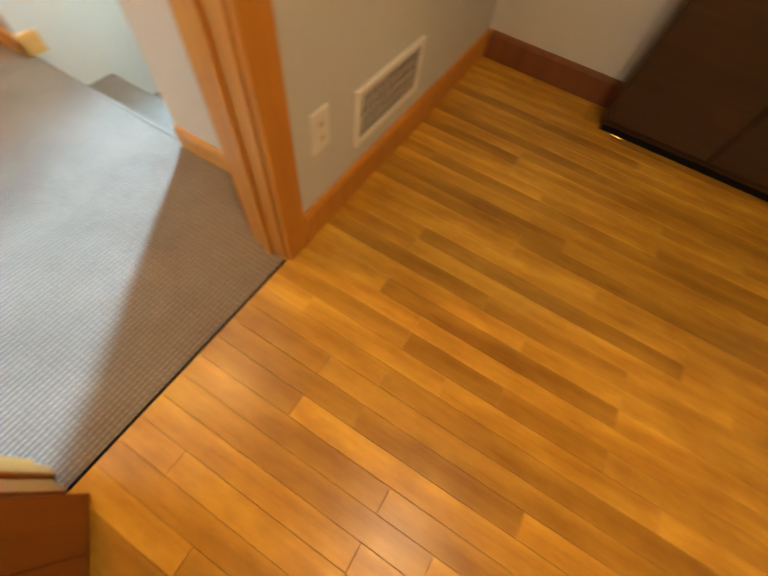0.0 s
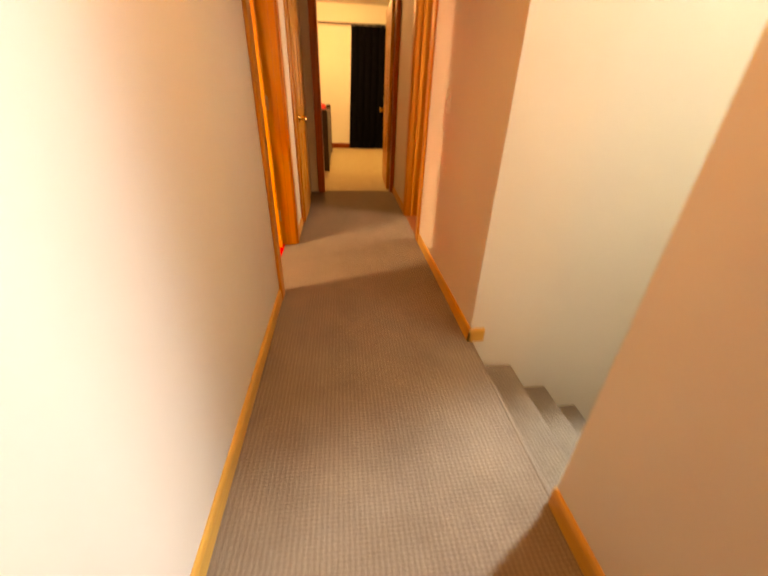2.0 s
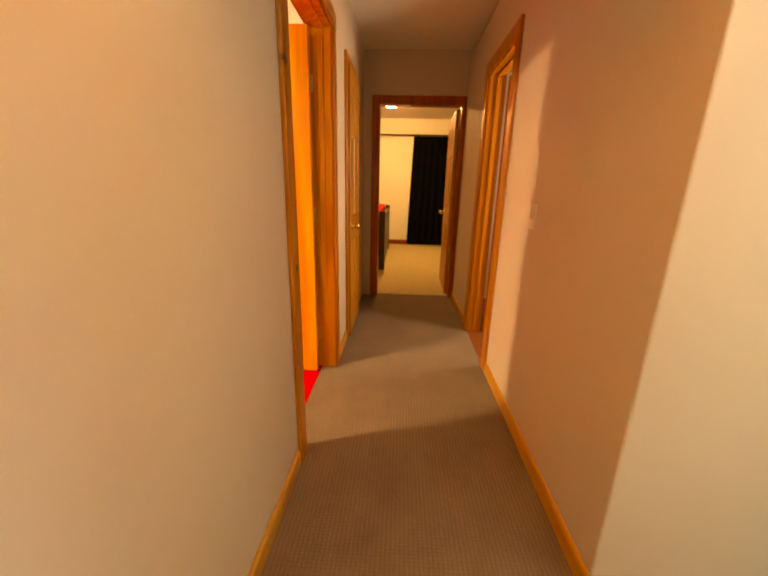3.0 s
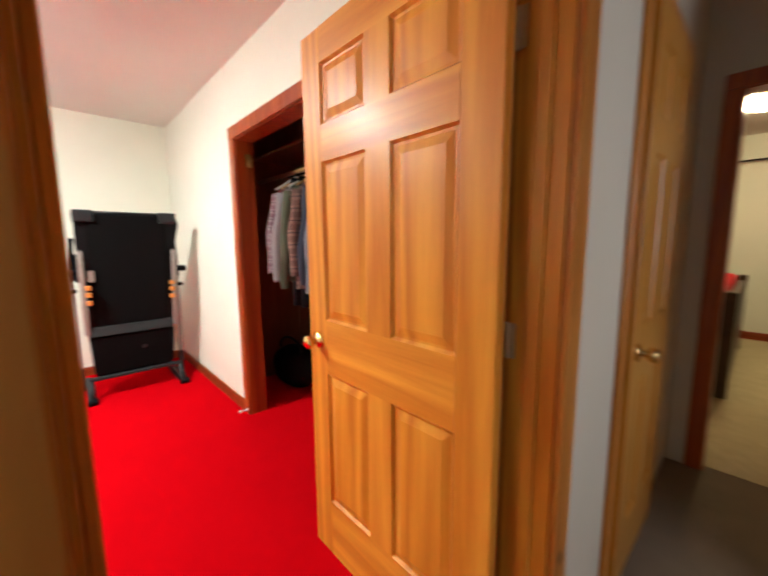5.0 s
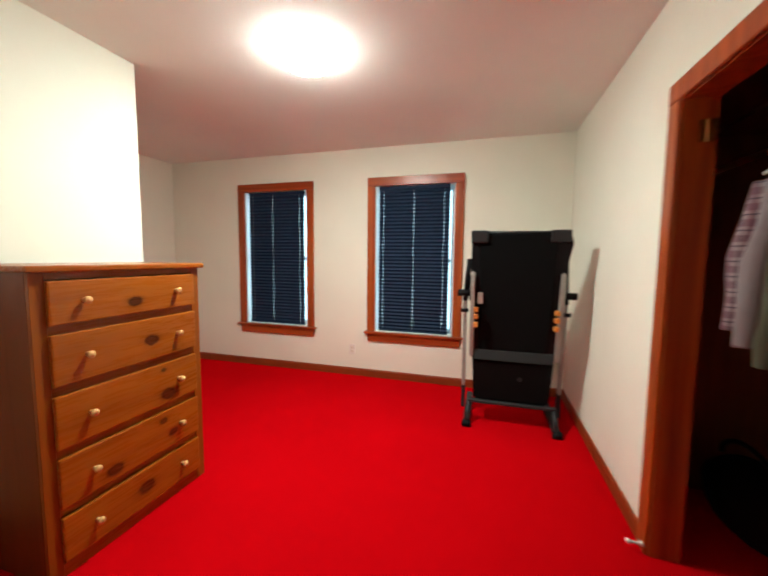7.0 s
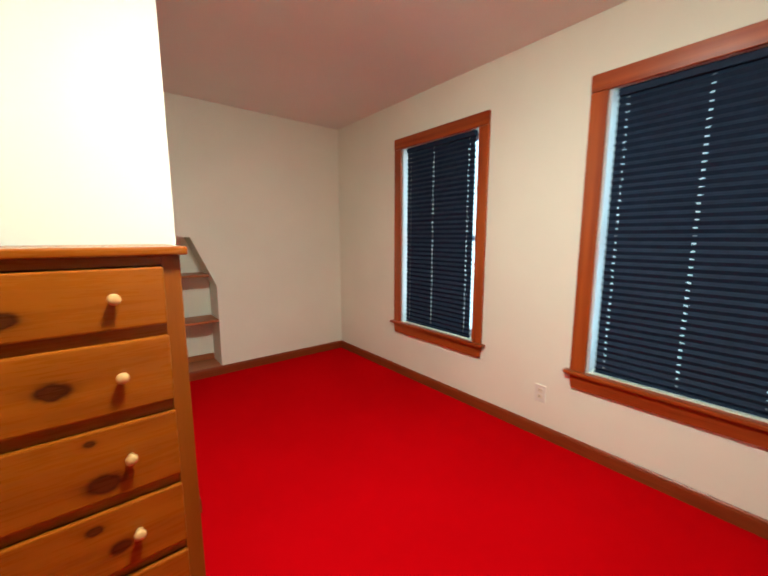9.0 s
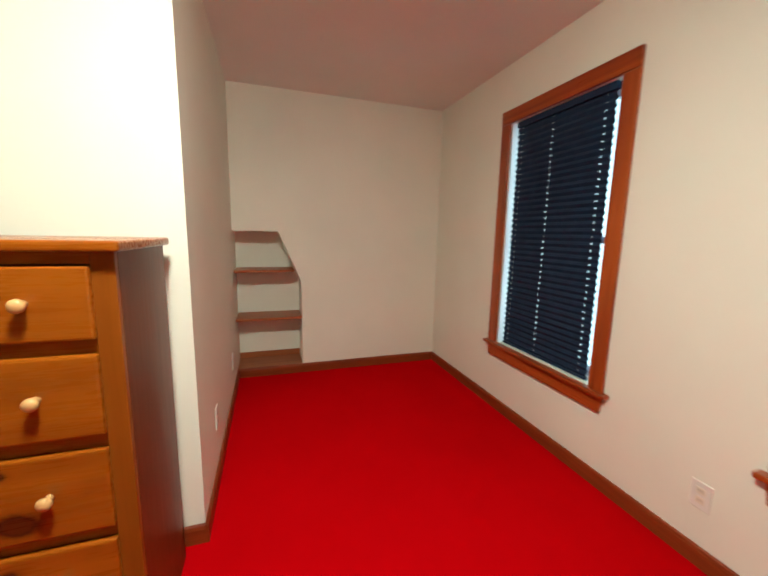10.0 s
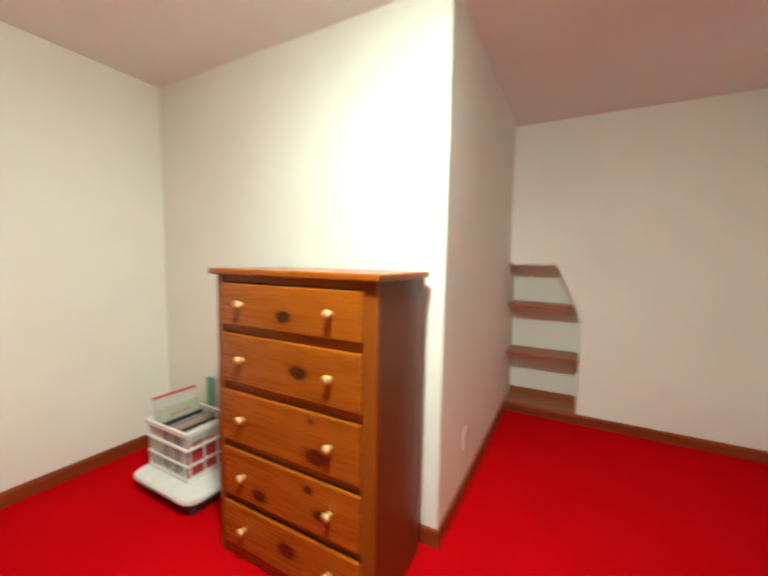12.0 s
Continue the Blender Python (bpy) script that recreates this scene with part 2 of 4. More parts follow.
KNOB_WOOD = timber("pale_knob_wood", (0.55, 0.3, 0.11), (0.75, 0.47, 0.2), (1, 0.2, 1), 60, 0.35)
BRASS = plain("brass", (0.8, 0.55, 0.22), 0.22, 1.0)
STEEL = plain("dull_steel", (0.6, 0.57, 0.5), 0.35, 1.0)
HINGE = plain("brushed_hinge", (0.62, 0.52, 0.36), 0.4, 0.8)
WHITE = plain("white_plastic", (0.82, 0.8, 0.74), 0.4)
IVORY = plain("ivory_plate", (0.8, 0.74, 0.6), 0.4)
VINYL = plain("white_vinyl", (0.8, 0.83, 0.84), 0.35)
BLIND = plain("navy_pleated_fabric", (0.008, 0.027, 0.066), 0.8, 0.0, 600, 0.2, 0.3)
BLACK = plain("black_plastic", (0.006, 0.006, 0.007), 0.55)
RUBBER = plain("black_belt", (0.003, 0.003, 0.0034), 0.9)
CHARCOAL = plain("charcoal_plastic", (0.017, 0.02, 0.022), 0.55)
GREYMETAL = plain("grey_painted_steel", (0.34, 0.31, 0.28), 0.45)
ORANGE = plain("orange_plastic", (0.75, 0.3, 0.06), 0.45)
CURTAIN = plain("black_curtain_cloth", (0.006, 0.006, 0.008), 0.95, 0.0, 500, 0.2)
BEDDING = plain("red_blanket", (0.5, 0.015, 0.02), 0.9, 0.0, 300, 0.3)
PANE = glass("window_glass")
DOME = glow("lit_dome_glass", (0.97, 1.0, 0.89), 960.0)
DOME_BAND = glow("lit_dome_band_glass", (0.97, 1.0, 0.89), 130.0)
BED_DOME = glow("lit_shade_glass", (1.0, 0.78, 0.43), 150.0)


# ---------------------------------------------------------------- building helpers
def link(name, bm, mat, parent=None, label="", smooth=False):
    bmesh.ops.recalc_face_normals(bm, faces=bm.faces)
    me = bpy.data.meshes.new(name)
    bm.to_mesh(me)
    bm.free()
    me.materials.append(mat)
    if smooth:
        for p in me.polygons:
            p.use_smooth = True
    ob = new(name, me)
    if parent:
        ob.parent = parent
    if label:
        ob["label"] = label
    return ob


def part(name, bm, material, parent, label="", smooth=False):
    return link(name, bm, material, parent, label, smooth)


def thing(name, m, label, category, group="", kind=""):
    ob = new(name)
    ob.empty_display_size = 0.1
    ob.matrix_basis = m
    return tagged(ob, label, category, group, kind)


def box(x0, x1, y0, y1, z0, z1, bevel=0.0, bm=None, segments=1):
    bm = bm or bmesh.new()
    vs = [bm.verts.new((x, y, z)) for x in (x0, x1) for y in (y0, y1) for z in (z0, z1)]
    fs = [bm.faces.new([vs[i] for i in q]) for q in ((0, 1, 3, 2), (4, 6, 7, 5), (0, 4, 5, 1), (2, 3, 7, 6), (0, 2, 6, 4), (1, 5, 7, 3))]
    if bevel:
        es = list({e for f in fs for e in f.edges})
        bmesh.ops.bevel(bm, geom=es, offset=bevel, segments=segments, affect="EDGES", profile=0.6)
    return bm


def rod(a, b, r, bm=None, sides=12, r2=None):
    bm = bm or bmesh.new()
    a, b = Vector(a), Vector(b)
    turn = (b - a).to_track_quat("Z", "Y").to_matrix().to_4x4()
    bmesh.ops.create_cone(bm, cap_ends=True, segments=sides, radius1=r, radius2=r if r2 is None else r2, depth=(b - a).length,
                          matrix=Matrix.Translation((a + b) / 2) @ turn)
    return bm


def lathe(profile, sides=20, m=None, bm=None):
    """A turned shape from (radius, height) pairs."""
    bm = bm or bmesh.new()
    m = m or Matrix()
    rings = []
    for r, z in profile:
        if r < 1e-6:
            rings.append([bm.verts.new(m @ Vector((0, 0, z)))])
        else:
            rings.append([bm.verts.new(m @ Vector((r * math.cos(2 * math.pi * i / sides), r * math.sin(2 * math.pi * i / sides), z))) for i in range(sides)])
    for p, q in zip(rings, rings[1:]):
        for i in range(sides):
            j = (i + 1) % sides
            loop = [p[i % len(p)], p[j % len(p)], q[j % len(q)], q[i % len(q)]]
            loop = list(dict.fromkeys(loop))
            if len(loop) > 2:
                bm.faces.new(loop)
    return bm


def prism(points, lo, hi, axis, bevel=0.0, bm=None):
    """A flat outline drawn out along an axis."""
    bm = bm or bmesh.new()
    def at(p, v):
        return {"x": (v, p[0], p[1]), "y": (p[0], v, p[1]), "z": (p[0], p[1], v)}[axis]
    a = [bm.verts.new(at(p, lo)) for p in points]
    b = [bm.verts.new(at(p, hi)) for p in points]
    fs = [bm.faces.new(a), bm.faces.new(b[::-1])]
    for i in range(len(a)):
        j = (i + 1) % len(a)
        fs.append(bm.faces.new([a[i], b[i], b[j], a[j]]))
    if bevel:
        bmesh.ops.bevel(bm, geom=list({e for f in fs for e in f.edges}), offset=bevel, segments=2, affect="EDGES")
    return bm


def wall(name, axis, c0, c1, a0, a1, z0, z1, mat, holes=(), label="painted plaster wall"):
    """A wall whose thickness is c0..c1 across and which runs a0..a1; holes are (from, to, bottom, top)."""
    bm = bmesh.new()
    run = sorted({a0, a1, *(v for h in holes for v in h[:2])})
    rise = sorted({z0, z1, *(v for h in holes for v in h[2:])})

    def filled(i, k):
        if not (0 <= i < len(run) - 1 and 0 <= k < len(rise) - 1):
            return False
        a, z = (run[i] + run[i + 1]) / 2, (rise[k] + rise[k + 1]) / 2
        return not any(p < a < q and lo < z < hi for p, q, lo, hi in holes)

    made = {}

    def vert(side, i, k):
        if (side, i, k) not in made:
            c = (c0, c1)[side]
            made[side, i, k] = bm.verts.new((c, run[i], rise[k]) if axis == "x" else (run[i], c, rise[k]))
        return made[side, i, k]

    for i in range(len(run) - 1):
        for k in range(len(rise) - 1):
            if not filled(i, k):
                continue
            for side in (0, 1):
                bm.faces.new([vert(side, i, k), vert(side, i + 1, k), vert(side, i + 1, k + 1), vert(side, i, k + 1)])
            for di, dk, (p, q) in ((-1, 0, ((i, k), (i, k + 1))), (1, 0, ((i + 1, k), (i + 1, k + 1))), (0, -1, ((i, k), (i + 1, k))), (0, 1, ((i, k + 1), (i + 1, k + 1)))):
                if not filled(i + di, k + dk):
                    bm.faces.new([vert(0, *p), vert(0, *q), vert(1, *q), vert(1, *p)])
    return tagged(link(name, bm, mat), label, "wall", kind="structure")


def slab(name, x0, x1, y0, y1, z0, z1, mat, label, category):
    return tagged(link(name, box(x0, x1, y0, y1, z0, z1), mat), label, category, kind="structure")


def baseboard(name, axis, c0, c1, a0, a1, height, mat, label):
    """A board along a wall: c0 is the wall's side, c1 the room's side; its top edge is eased."""
    e = 0.3 * (c1 - c0)
    pts = [(c0, 0.0), (c1, 0.0), (c1, height - 0.02), (c1 - e, height - 0.006), (c0 + e, height), (c0, height)]
    bm = prism(pts, a0, a1, "y") if axis == "x" else prism([(p[0], p[1]) for p in pts], a0, a1, "x")
    return tagged(link(name, bm, mat), label, "baseboard", kind="structure")


def six_panel_door(name, m, width, height, mat, label, knob_side=1, handle=BRASS):
    """A door leaf hung at x = 0, face at y = 0 and y = 0.035, with six raised panels and a knob on both faces."""
    t, st, gap = 0.035, 0.115, 0.11
    root = thing(name, m, label, "door")
    w = (width - 2 * st - gap) / 2
    rows = [(0.245, 0.79), (1.0, 1.583), (1.71, height - 0.115)]
    cols = [(st, st + w), (st + w + gap, width - st)]
    level = PINE_H if mat is PINE else mat
    for x0, x1 in ((0, st), (width - st, width)):
        part("stile", box(x0, x1, 0, t, 0.008, height, 0.002), mat, root)
    edges = [0.008] + [z for r in rows for z in r] + [height]
    for z0, z1 in zip(edges[::2], edges[1::2]):
        part("rail", box(st, width - st, 0.0005, t - 0.0005, z0, z1), level, root)
    for z0, z1 in rows:
        part("mullion", box(st + w, st + w + gap, 0.0005, t - 0.0005, z0, z1), mat, root)
    for x0, x1 in cols:
        for z0, z1 in rows:
            bm = bmesh.new()
            for y, s in ((0, 1), (t, -1)):
                rings = []
                for inset, deep in ((0, 0.001), (0.008, 0.010), (0.016, 0.0105), (0.042, 0.003)):
                    rings.append([bm.verts.new((px, y + s * deep, pz)) for px, pz in
                                  ((x0 + inset, z0 + inset), (x1 - inset, z0 + inset), (x1 - inset, z1 - inset), (x0 + inset, z1 - inset))])
                for p, q in zip(rings, rings[1:]):
                    for i in range(4):
                        j = (i + 1) % 4
                        bm.faces.new([p[i], p[j], q[j], q[i]])
                bm.faces.new(rings[-1])
            part("panel", bm, mat, root)
    kx = width - 0.062 if knob_side > 0 else 0.062
    for y, s in ((0, -1), (t, 1)):
        turn = Matrix.Translation((kx, y, 0.915)) @ Euler((radians(90) * -s, 0, 0)).to_matrix().to_4x4()
        prof = [(0, 0), (0.032, 0.0), (0.032, 0.004), (0.026, 0.008), (0.011, 0.012), (0.010, 0.028), (0.020, 0.034), (0.027, 0.046), (0.025, 0.057), (0.014, 0.064), (0, 0.065)]
        part("knob", lathe(prof, 20, turn), handle, root, "round brass door knob", True)
    return root


def hinge(parent, x, y, z, mat=STEEL, axis="y", w=0.03):
    bm = rod((x, y, z - 0.045), (x, y, z + 0.045), 0.006, sides=10)
    if axis == "y":
        box(x - 0.002, x + 0.002, y - w, y + w, z - 0.044, z + 0.044, 0, bm)
    else:
        box(x - w, x + w, y - 0.002, y + 0.002, z - 0.044, z + 0.044, 0, bm)
    return part("hinge", bm, mat, parent, "small metal butt hinge")


def door_frame(name, axis, c0, c1, a0, a1, top, mat, sides, label, width=0.085, stop=None, inner=None):
    """Jambs lining an opening a0..a1 in a wall c0..c1, with casing boards on the given faces (-1: c0, 1: c1)."""
    root = thing(name, Matrix(), label, "door frame", kind="structure")
    def bx(p, q, lo, hi, z0, z1, bevel=0.0, bm=None):
        return box(p, q, lo, hi, z0, z1, bevel, bm) if axis == "x" else box(lo, hi, p, q, z0, z1, bevel, bm)
    j = 0.018
    lining = inner or mat
    part("jamb", bx(c0, c1, a0 - j, a0, 0, top + j), lining, root)
    part("jamb", bx(c0, c1, a1, a1 + j, 0, top + j), lining, root)
    part("head_jamb", bx(c0, c1, a0, a1, top, top + j), lining, root)
    if stop is not None:
        part("door_stop", bx(stop, stop + 0.035, a0, a0 + 0.011, 0, top, 0.002), lining, root)
        part("door_stop", bx(stop, stop + 0.035, a1 - 0.011, a1, 0, top, 0.002), lining, root)
        part("door_stop", bx(stop, stop + 0.035, a0 + 0.011, a1 - 0.011, top - 0.011, top, 0.002), lining, root)
    for s in sides:
        p, q = (c0 - 0.018, c0) if s < 0 else (c1, c1 + 0.018)
        part("casing", bx(p, q, a0 - width - 0.006, a0 - 0.006, 0, top + 0.006, 0.004), mat, root)
        part("casing", bx(p, q, a1 + 0.006, a1 + 0.006 + width, 0, top + 0.006, 0.004), mat, root)
        part("head_casing", bx(p - 0.002 if s < 0 else p, q if s < 0 else q + 0.002, a0 - width - 0.006, a1 + width + 0.006, top + 0.006, top + 0.006 + width, 0.004), mat, root)
    return root


# ---------------------------------------------------------------- the plan
HALL_W, STAIR_S, STAIR_N = 1.045, 0.65, 1.50
RED_DOOR = (2.06, 2.885)
WEST, NORTH, SOUTH, ALC_X, ALC_Y = -4.18, 3.05, 0.16, -2.235, -1.64
TOP, HALL_TOP, WELL_TOP = 2.52, 2.46, 3.5
END_Y = 4.635
DOOR_Y = 0.027
BED_N = 8.58

# floors
slab("floor_hall", -0.09, HALL_W, DOOR_Y, END_Y + 0.06, -0.2, 0, BROWN, "brown ribbed loop-pile carpet in the hallway", "floor")
tagged(link("floor_red_room", prism([(WEST - 0.1, ALC_Y - 0.4), (ALC_X + 0.06, ALC_Y - 0.4), (ALC_X + 0.06, SOUTH - 0.06), (-0.09, SOUTH - 0.06), (-0.09, NORTH + 0.85), (-2.95, NORTH + 0.85),
                                     (-2.95, NORTH + 0.06), (WEST - 0.1, NORTH + 0.06)], -0.2, 0.0, "z"), RED), "bright red cut-pile carpet", "floor", kind="structure")
slab("floor_bedroom", -2.4, 3.0, END_Y + 0.06, BED_N + 0.1, -0.2, 0.002, BEIGE, "mottled beige bedroom carpet", "floor")
slab("floor_bathroom", HALL_W, 2.03, STAIR_N + 0.12, END_Y, -0.2, 0.003, timber("bath_boards", (0.2, 0.06, 0.02), (0.34, 0.11, 0.04), (0.05, 1, 1), 20), "dark reddish wooden floor", "floor")
slab("floor_landing", 2.05, 2.75, STAIR_S - 0.1, 2.6, -1.2, -0.9, BROWN, "brown carpeted stair landing", "floor")

# hallway walls
wall("wall_hall_south", "y", DOOR_Y, DOOR_Y + 0.12, -1.6, 2.5, 0, HALL_TOP, GREY_WALL, [(0.104, 0.876, 0, 2.048)])
wall("wall_hall_west", "x", -0.06, 0.0, DOOR_Y + 0.12, END_Y, 0, TOP, HALL_WALL, [(RED_DOOR[0] - 0.018, RED_DOOR[1] + 0.018, 0, 2.068), (3.412, 4.078, 0, 2.068)])
wall("wall_red_east", "x", -0.12, -0.06, DOOR_Y + 0.12, END_Y, 0, TOP, WALL, [(RED_DOOR[0] - 0.018, RED_DOOR[1] + 0.018, 0, 2.068), (3.412, 4.078, 0, 2.068)])
wall("wall_hall_east", "x", HALL_W, HALL_W + 0.12, STAIR_N, END_Y, -1.2, HALL_TOP, HALL_WALL, [(2.972, 3.648, 0, 2.048)])
wall("wall_hall_north", "y", END_Y, END_Y + 0.12, -2.4, 3.0, 0, TOP, HALL_WALL, [(0.152, 1.018, 0, 2.048)])
wall("wall_stair_south", "y", STAIR_S - 0.12, STAIR_S, HALL_W, 2.75, -1.2, WELL_TOP, HALL_WALL)
wall("wall_hall_stub", "x", HALL_W, HALL_W + 0.12, DOOR_Y + 0.12, STAIR_S - 0.12, 0, HALL_TOP, HALL_WALL)
wall("wall_stair_north", "y", STAIR_N, STAIR_N + 0.12, HALL_W + 0.12, 2.15, -1.2, WELL_TOP, HALL_WALL)
wall("wall_landing_west", "x", 2.03, 2.15, STAIR_N + 0.12, 2.6, -1.2, WELL_TOP, HALL_WALL)
wall("wall_landing_north", "y", 2.6, 2.72, 2.03, 2.87, -1.2, WELL_TOP, HALL_WALL)
wall("wall_landing_east", "x", 2.75, 2.87, STAIR_S - 0.12, 2.6, -1.2, WELL_TOP, HALL_WALL, [(1.59, 1.87, 2.55, 3.45)])
slab("ceiling_hall", -0.12, HALL_W + 0.12, 0.13, END_Y, HALL_TOP + 0.06, HALL_TOP + 0.16, CEIL, "painted hallway ceiling", "ceiling")
slab("ceiling_bathroom", HALL_W + 0.12, 2.03, STAIR_N + 0.12, END_Y, HALL_TOP, HALL_TOP + 0.1, CEIL, "painted bathroom ceiling", "ceiling")
slab("ceiling_stairs", HALL_W + 0.12, 2.87, STAIR_S - 0.12, 2.72, WELL_TOP, WELL_TOP + 0.1, CEIL, "painted ceiling high over the stairs", "ceiling")
wall("wall_stair_header", "x", HALL_W, HALL_W + 0.12, STAIR_S - 0.12, STAIR_N + 0.12, HALL_TOP + 0.16, WELL_TOP, HALL_WALL)
# window opening out of view, made for the added bathroom lamp
wall("wall_bathroom_east", "x", 2.03, 2.15, 2.72, END_Y, 0, HALL_TOP, GREY_WALL, [(2.95, 3.45, 0.95, 1.95)])

# board-floor room
wall("wall_board_room_east", "x", 2.42, 2.54, -2.6, DOOR_Y, 0, HALL_TOP, GREY_WALL)
wall("wall_board_room_west", "x", -1.6, -1.48, -2.6, DOOR_Y, 0, HALL_TOP, GREY_WALL)
wall("wall_board_room_south", "y", -2.72, -2.6, -1.6, 2.55, 0, HALL_TOP, GREY_WALL)
slab("ceiling_board_room", -1.6, 2.55, -2.72, 0.13, HALL_TOP, HALL_TOP + 0.1, CEIL, "painted ceiling", "ceiling")

# red room
WIN_A, WIN_B, WIN_Z = (-0.548, 0.288), (1.118, 1.970), (0.53, 2.11)
wall("wall_red_west", "x", WEST - 0.16, WEST, ALC_Y - 0.4, NORTH + 0.12, 0, TOP, WALL, [(*WIN_A, *WIN_Z), (*WIN_B, *WIN_Z)])
wall("wall_red_north", "y", NORTH, NORTH + 0.12, WEST, -0.12, 0, TOP, WALL, [(-2.265, -0.418, 0, 2.018)])
wall("wall_red_south", "y", SOUTH - 0.12, SOUTH, ALC_X, -0.12, 0, TOP, WALL)
wall("wall_alcove_east", "x", ALC_X, ALC_X + 0.12, ALC_Y - 0.4, SOUTH - 0.12, 0, TOP, WALL)
slab("ceiling_red_room", WEST - 0.16, -0.12, ALC_Y - 0.4, NORTH + 0.95, TOP, TOP + 0.1, CEIL, "smooth painted ceiling tinted by the carpet", "ceiling")
wall("wall_closet_north", "y", 3.85, 3.95, -3.0, -0.12, 0, TOP, CLOSET, label="dark wood closet back wall")
wall("wall_closet_west", "x", -3.0, -2.9, NORTH + 0.12, 3.85, 0, TOP, CLOSET, label="dark wood closet side wall")

# alcove end wall with a shelf niche whose top corner is cut by the roof slope
def alcove_wall():
    x0, x1, zb, zt, zk, xt = ALC_X, -2.812, 0.085, 1.328, 0.872, -2.615
    bm = bmesh.new()
    y0, y1 = ALC_Y - 0.12, ALC_Y
    prism([(WEST, 0), (x1, 0), (x1, zk), (xt, zt), (xt, TOP), (WEST, TOP)], y0, y1, "y", bm=bm)
    prism([(xt, zt), (x0, zt), (x0, TOP), (xt, TOP)], y0, y1, "y", bm=bm)
    tagged(link("wall_alcove_south", bm, WALL), "cream wall with a cut-cornered shelf niche", "wall", kind="structure")
    lin = bmesh.new()
    yb = ALC_Y - 0.30
    box(x1 - 0.05, x0, yb - 0.03, yb, 0, zt + 0.05, bm=lin)
    prism([(x1 - 0.04, 0), (x1, 0), (x1, zk), (xt, zt), (xt - 0.04, zt + 0.02), (x1 - 0.04, zk + 0.02)], yb, y0, "y", bm=lin)
    box(xt - 0.02, x0, yb, y0, zt, zt + 0.04, bm=lin)
    tagged(link("wall_niche_lining", lin, WALL), "painted lining of the shelf niche", "wall", kind="structure")
    for z, xe in ((0.085, x1), (0.545, x1), (0.985, x1 + 0.06)):
        bm = box(xe, x0, yb, ALC_Y - (0.002 if z > 0.2 else 0.0), z - 0.022, z, 0.003)
        tagged(link("niche_shelf", bm, SHELF), "brown wooden board shelf in the wall niche", "shelf", "shelves of the wall niche")
    bm = box(x1, x0, yb, yb + 0.015, 0.085, 0.14, 0.002)
    tagged(link("trim_niche_back", bm, SHELF), "brown wooden strip at the back of the niche", "trim", kind="structure")


alcove_wall()

# baseboards
for i, (ax, c0, c1, a0, a1, h, mt, lb) in enumerate((
        ("x", WEST, WEST + 0.014, ALC_Y, NORTH, 0.085, BASE, "dark stained wooden baseboard"),
        ("y", ALC_Y, ALC_Y + 0.014, WEST + 0.014, ALC_X - 0.014, 0.085, BASE, "dark stained wooden baseboard"),
        ("x", ALC_X, ALC_X - 0.014, ALC_Y, SOUTH + 0.014, 0.085, BASE, "dark stained wooden baseboard"),
        ("y", SOUTH, SOUTH + 0.014, ALC_X, -0.134, 0.085, BASE, "dark stained wooden baseboard"),
        ("x", -0.12, -0.134, SOUTH, RED_DOOR[0] - 0.095, 0.085, BASE, "dark stained wooden baseboard"),
        ("y", NORTH, NORTH - 0.014, WEST + 0.014, -2.345, 0.085, BASE, "dark stained wooden baseboard"),
        ("x", 0.0, 0.012, DOOR_Y + 0.121, RED_DOOR[0] - 0.093, 0.08, HALL_BASE, "light oak baseboard"),
        ("x", 0.0, 0.012, RED_DOOR[1] + 0.093, 3.36, 0.08, HALL_BASE, "light oak baseboard"),
        ("x", HALL_W, HALL_W - 0.012, DOOR_Y + 0.121, STAIR_S, 0.08, HALL_BASE, "light oak baseboard"),
        ("x", HALL_W, HALL_W - 0.012, STAIR_N - 0.012, 2.895, 0.08, HALL_BASE, "light oak baseboard"),
        ("y", STAIR_N, STAIR_N - 0.012, HALL_W - 0.012, HALL_W + 0.075, 0.08, HALL_BASE, "light oak baseboard end at the stair head"),
        ("x", HALL_W, HALL_W - 0.012, 3.725, END_Y - 0.018, 0.08, HALL_BASE, "light oak baseboard"),
        ("y", DOOR_Y, DOOR_Y - 0.016, 0.956, 2.42, 0.12, HALL_TRIM, "brown wooden baseboard"),
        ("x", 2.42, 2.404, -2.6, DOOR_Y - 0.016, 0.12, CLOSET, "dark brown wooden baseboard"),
        ("y", BED_N, BED_N - 0.014, -2.4, 3.0, 0.1, BASE, "dark wooden baseboard"))):
    baseboard("baseboard_%d" % (i + 1), ax, c0, c1, a0, a1, h, mt, lb)

# door frames and doors
f1 = door_frame("door_frame_1", "y", DOOR_Y, DOOR_Y + 0.12, 0.122, 0.858, 2.03, HALL_TRIM, (-1, 1), "orange oak door casing with jambs and stops", stop=DOOR_Y + 0.045)
plate = box(0.855, 0.858, DOOR_Y + 0.001, DOOR_Y + 0.031, 0.825, 0.895, 0.001)
sp = part("strike_plate", plate, plain("pale_strike_metal", (0.72, 0.68, 0.5), 0.4, 0.5), f1, "pale metal strike plate")
part("latch_hole", box(0.8544, 0.8549, DOOR_Y + 0.008, DOOR_Y + 0.024, 0.845, 0.875, 0.0004), BLACK, sp, "dark latch hole")
d1 = six_panel_door("door", pose(0.118, DOOR_Y - 0.024, 0, 0, 0, -128), 0.73, 2.02, DARK_DOOR, "dark brown panelled wooden door standing open against the wall")
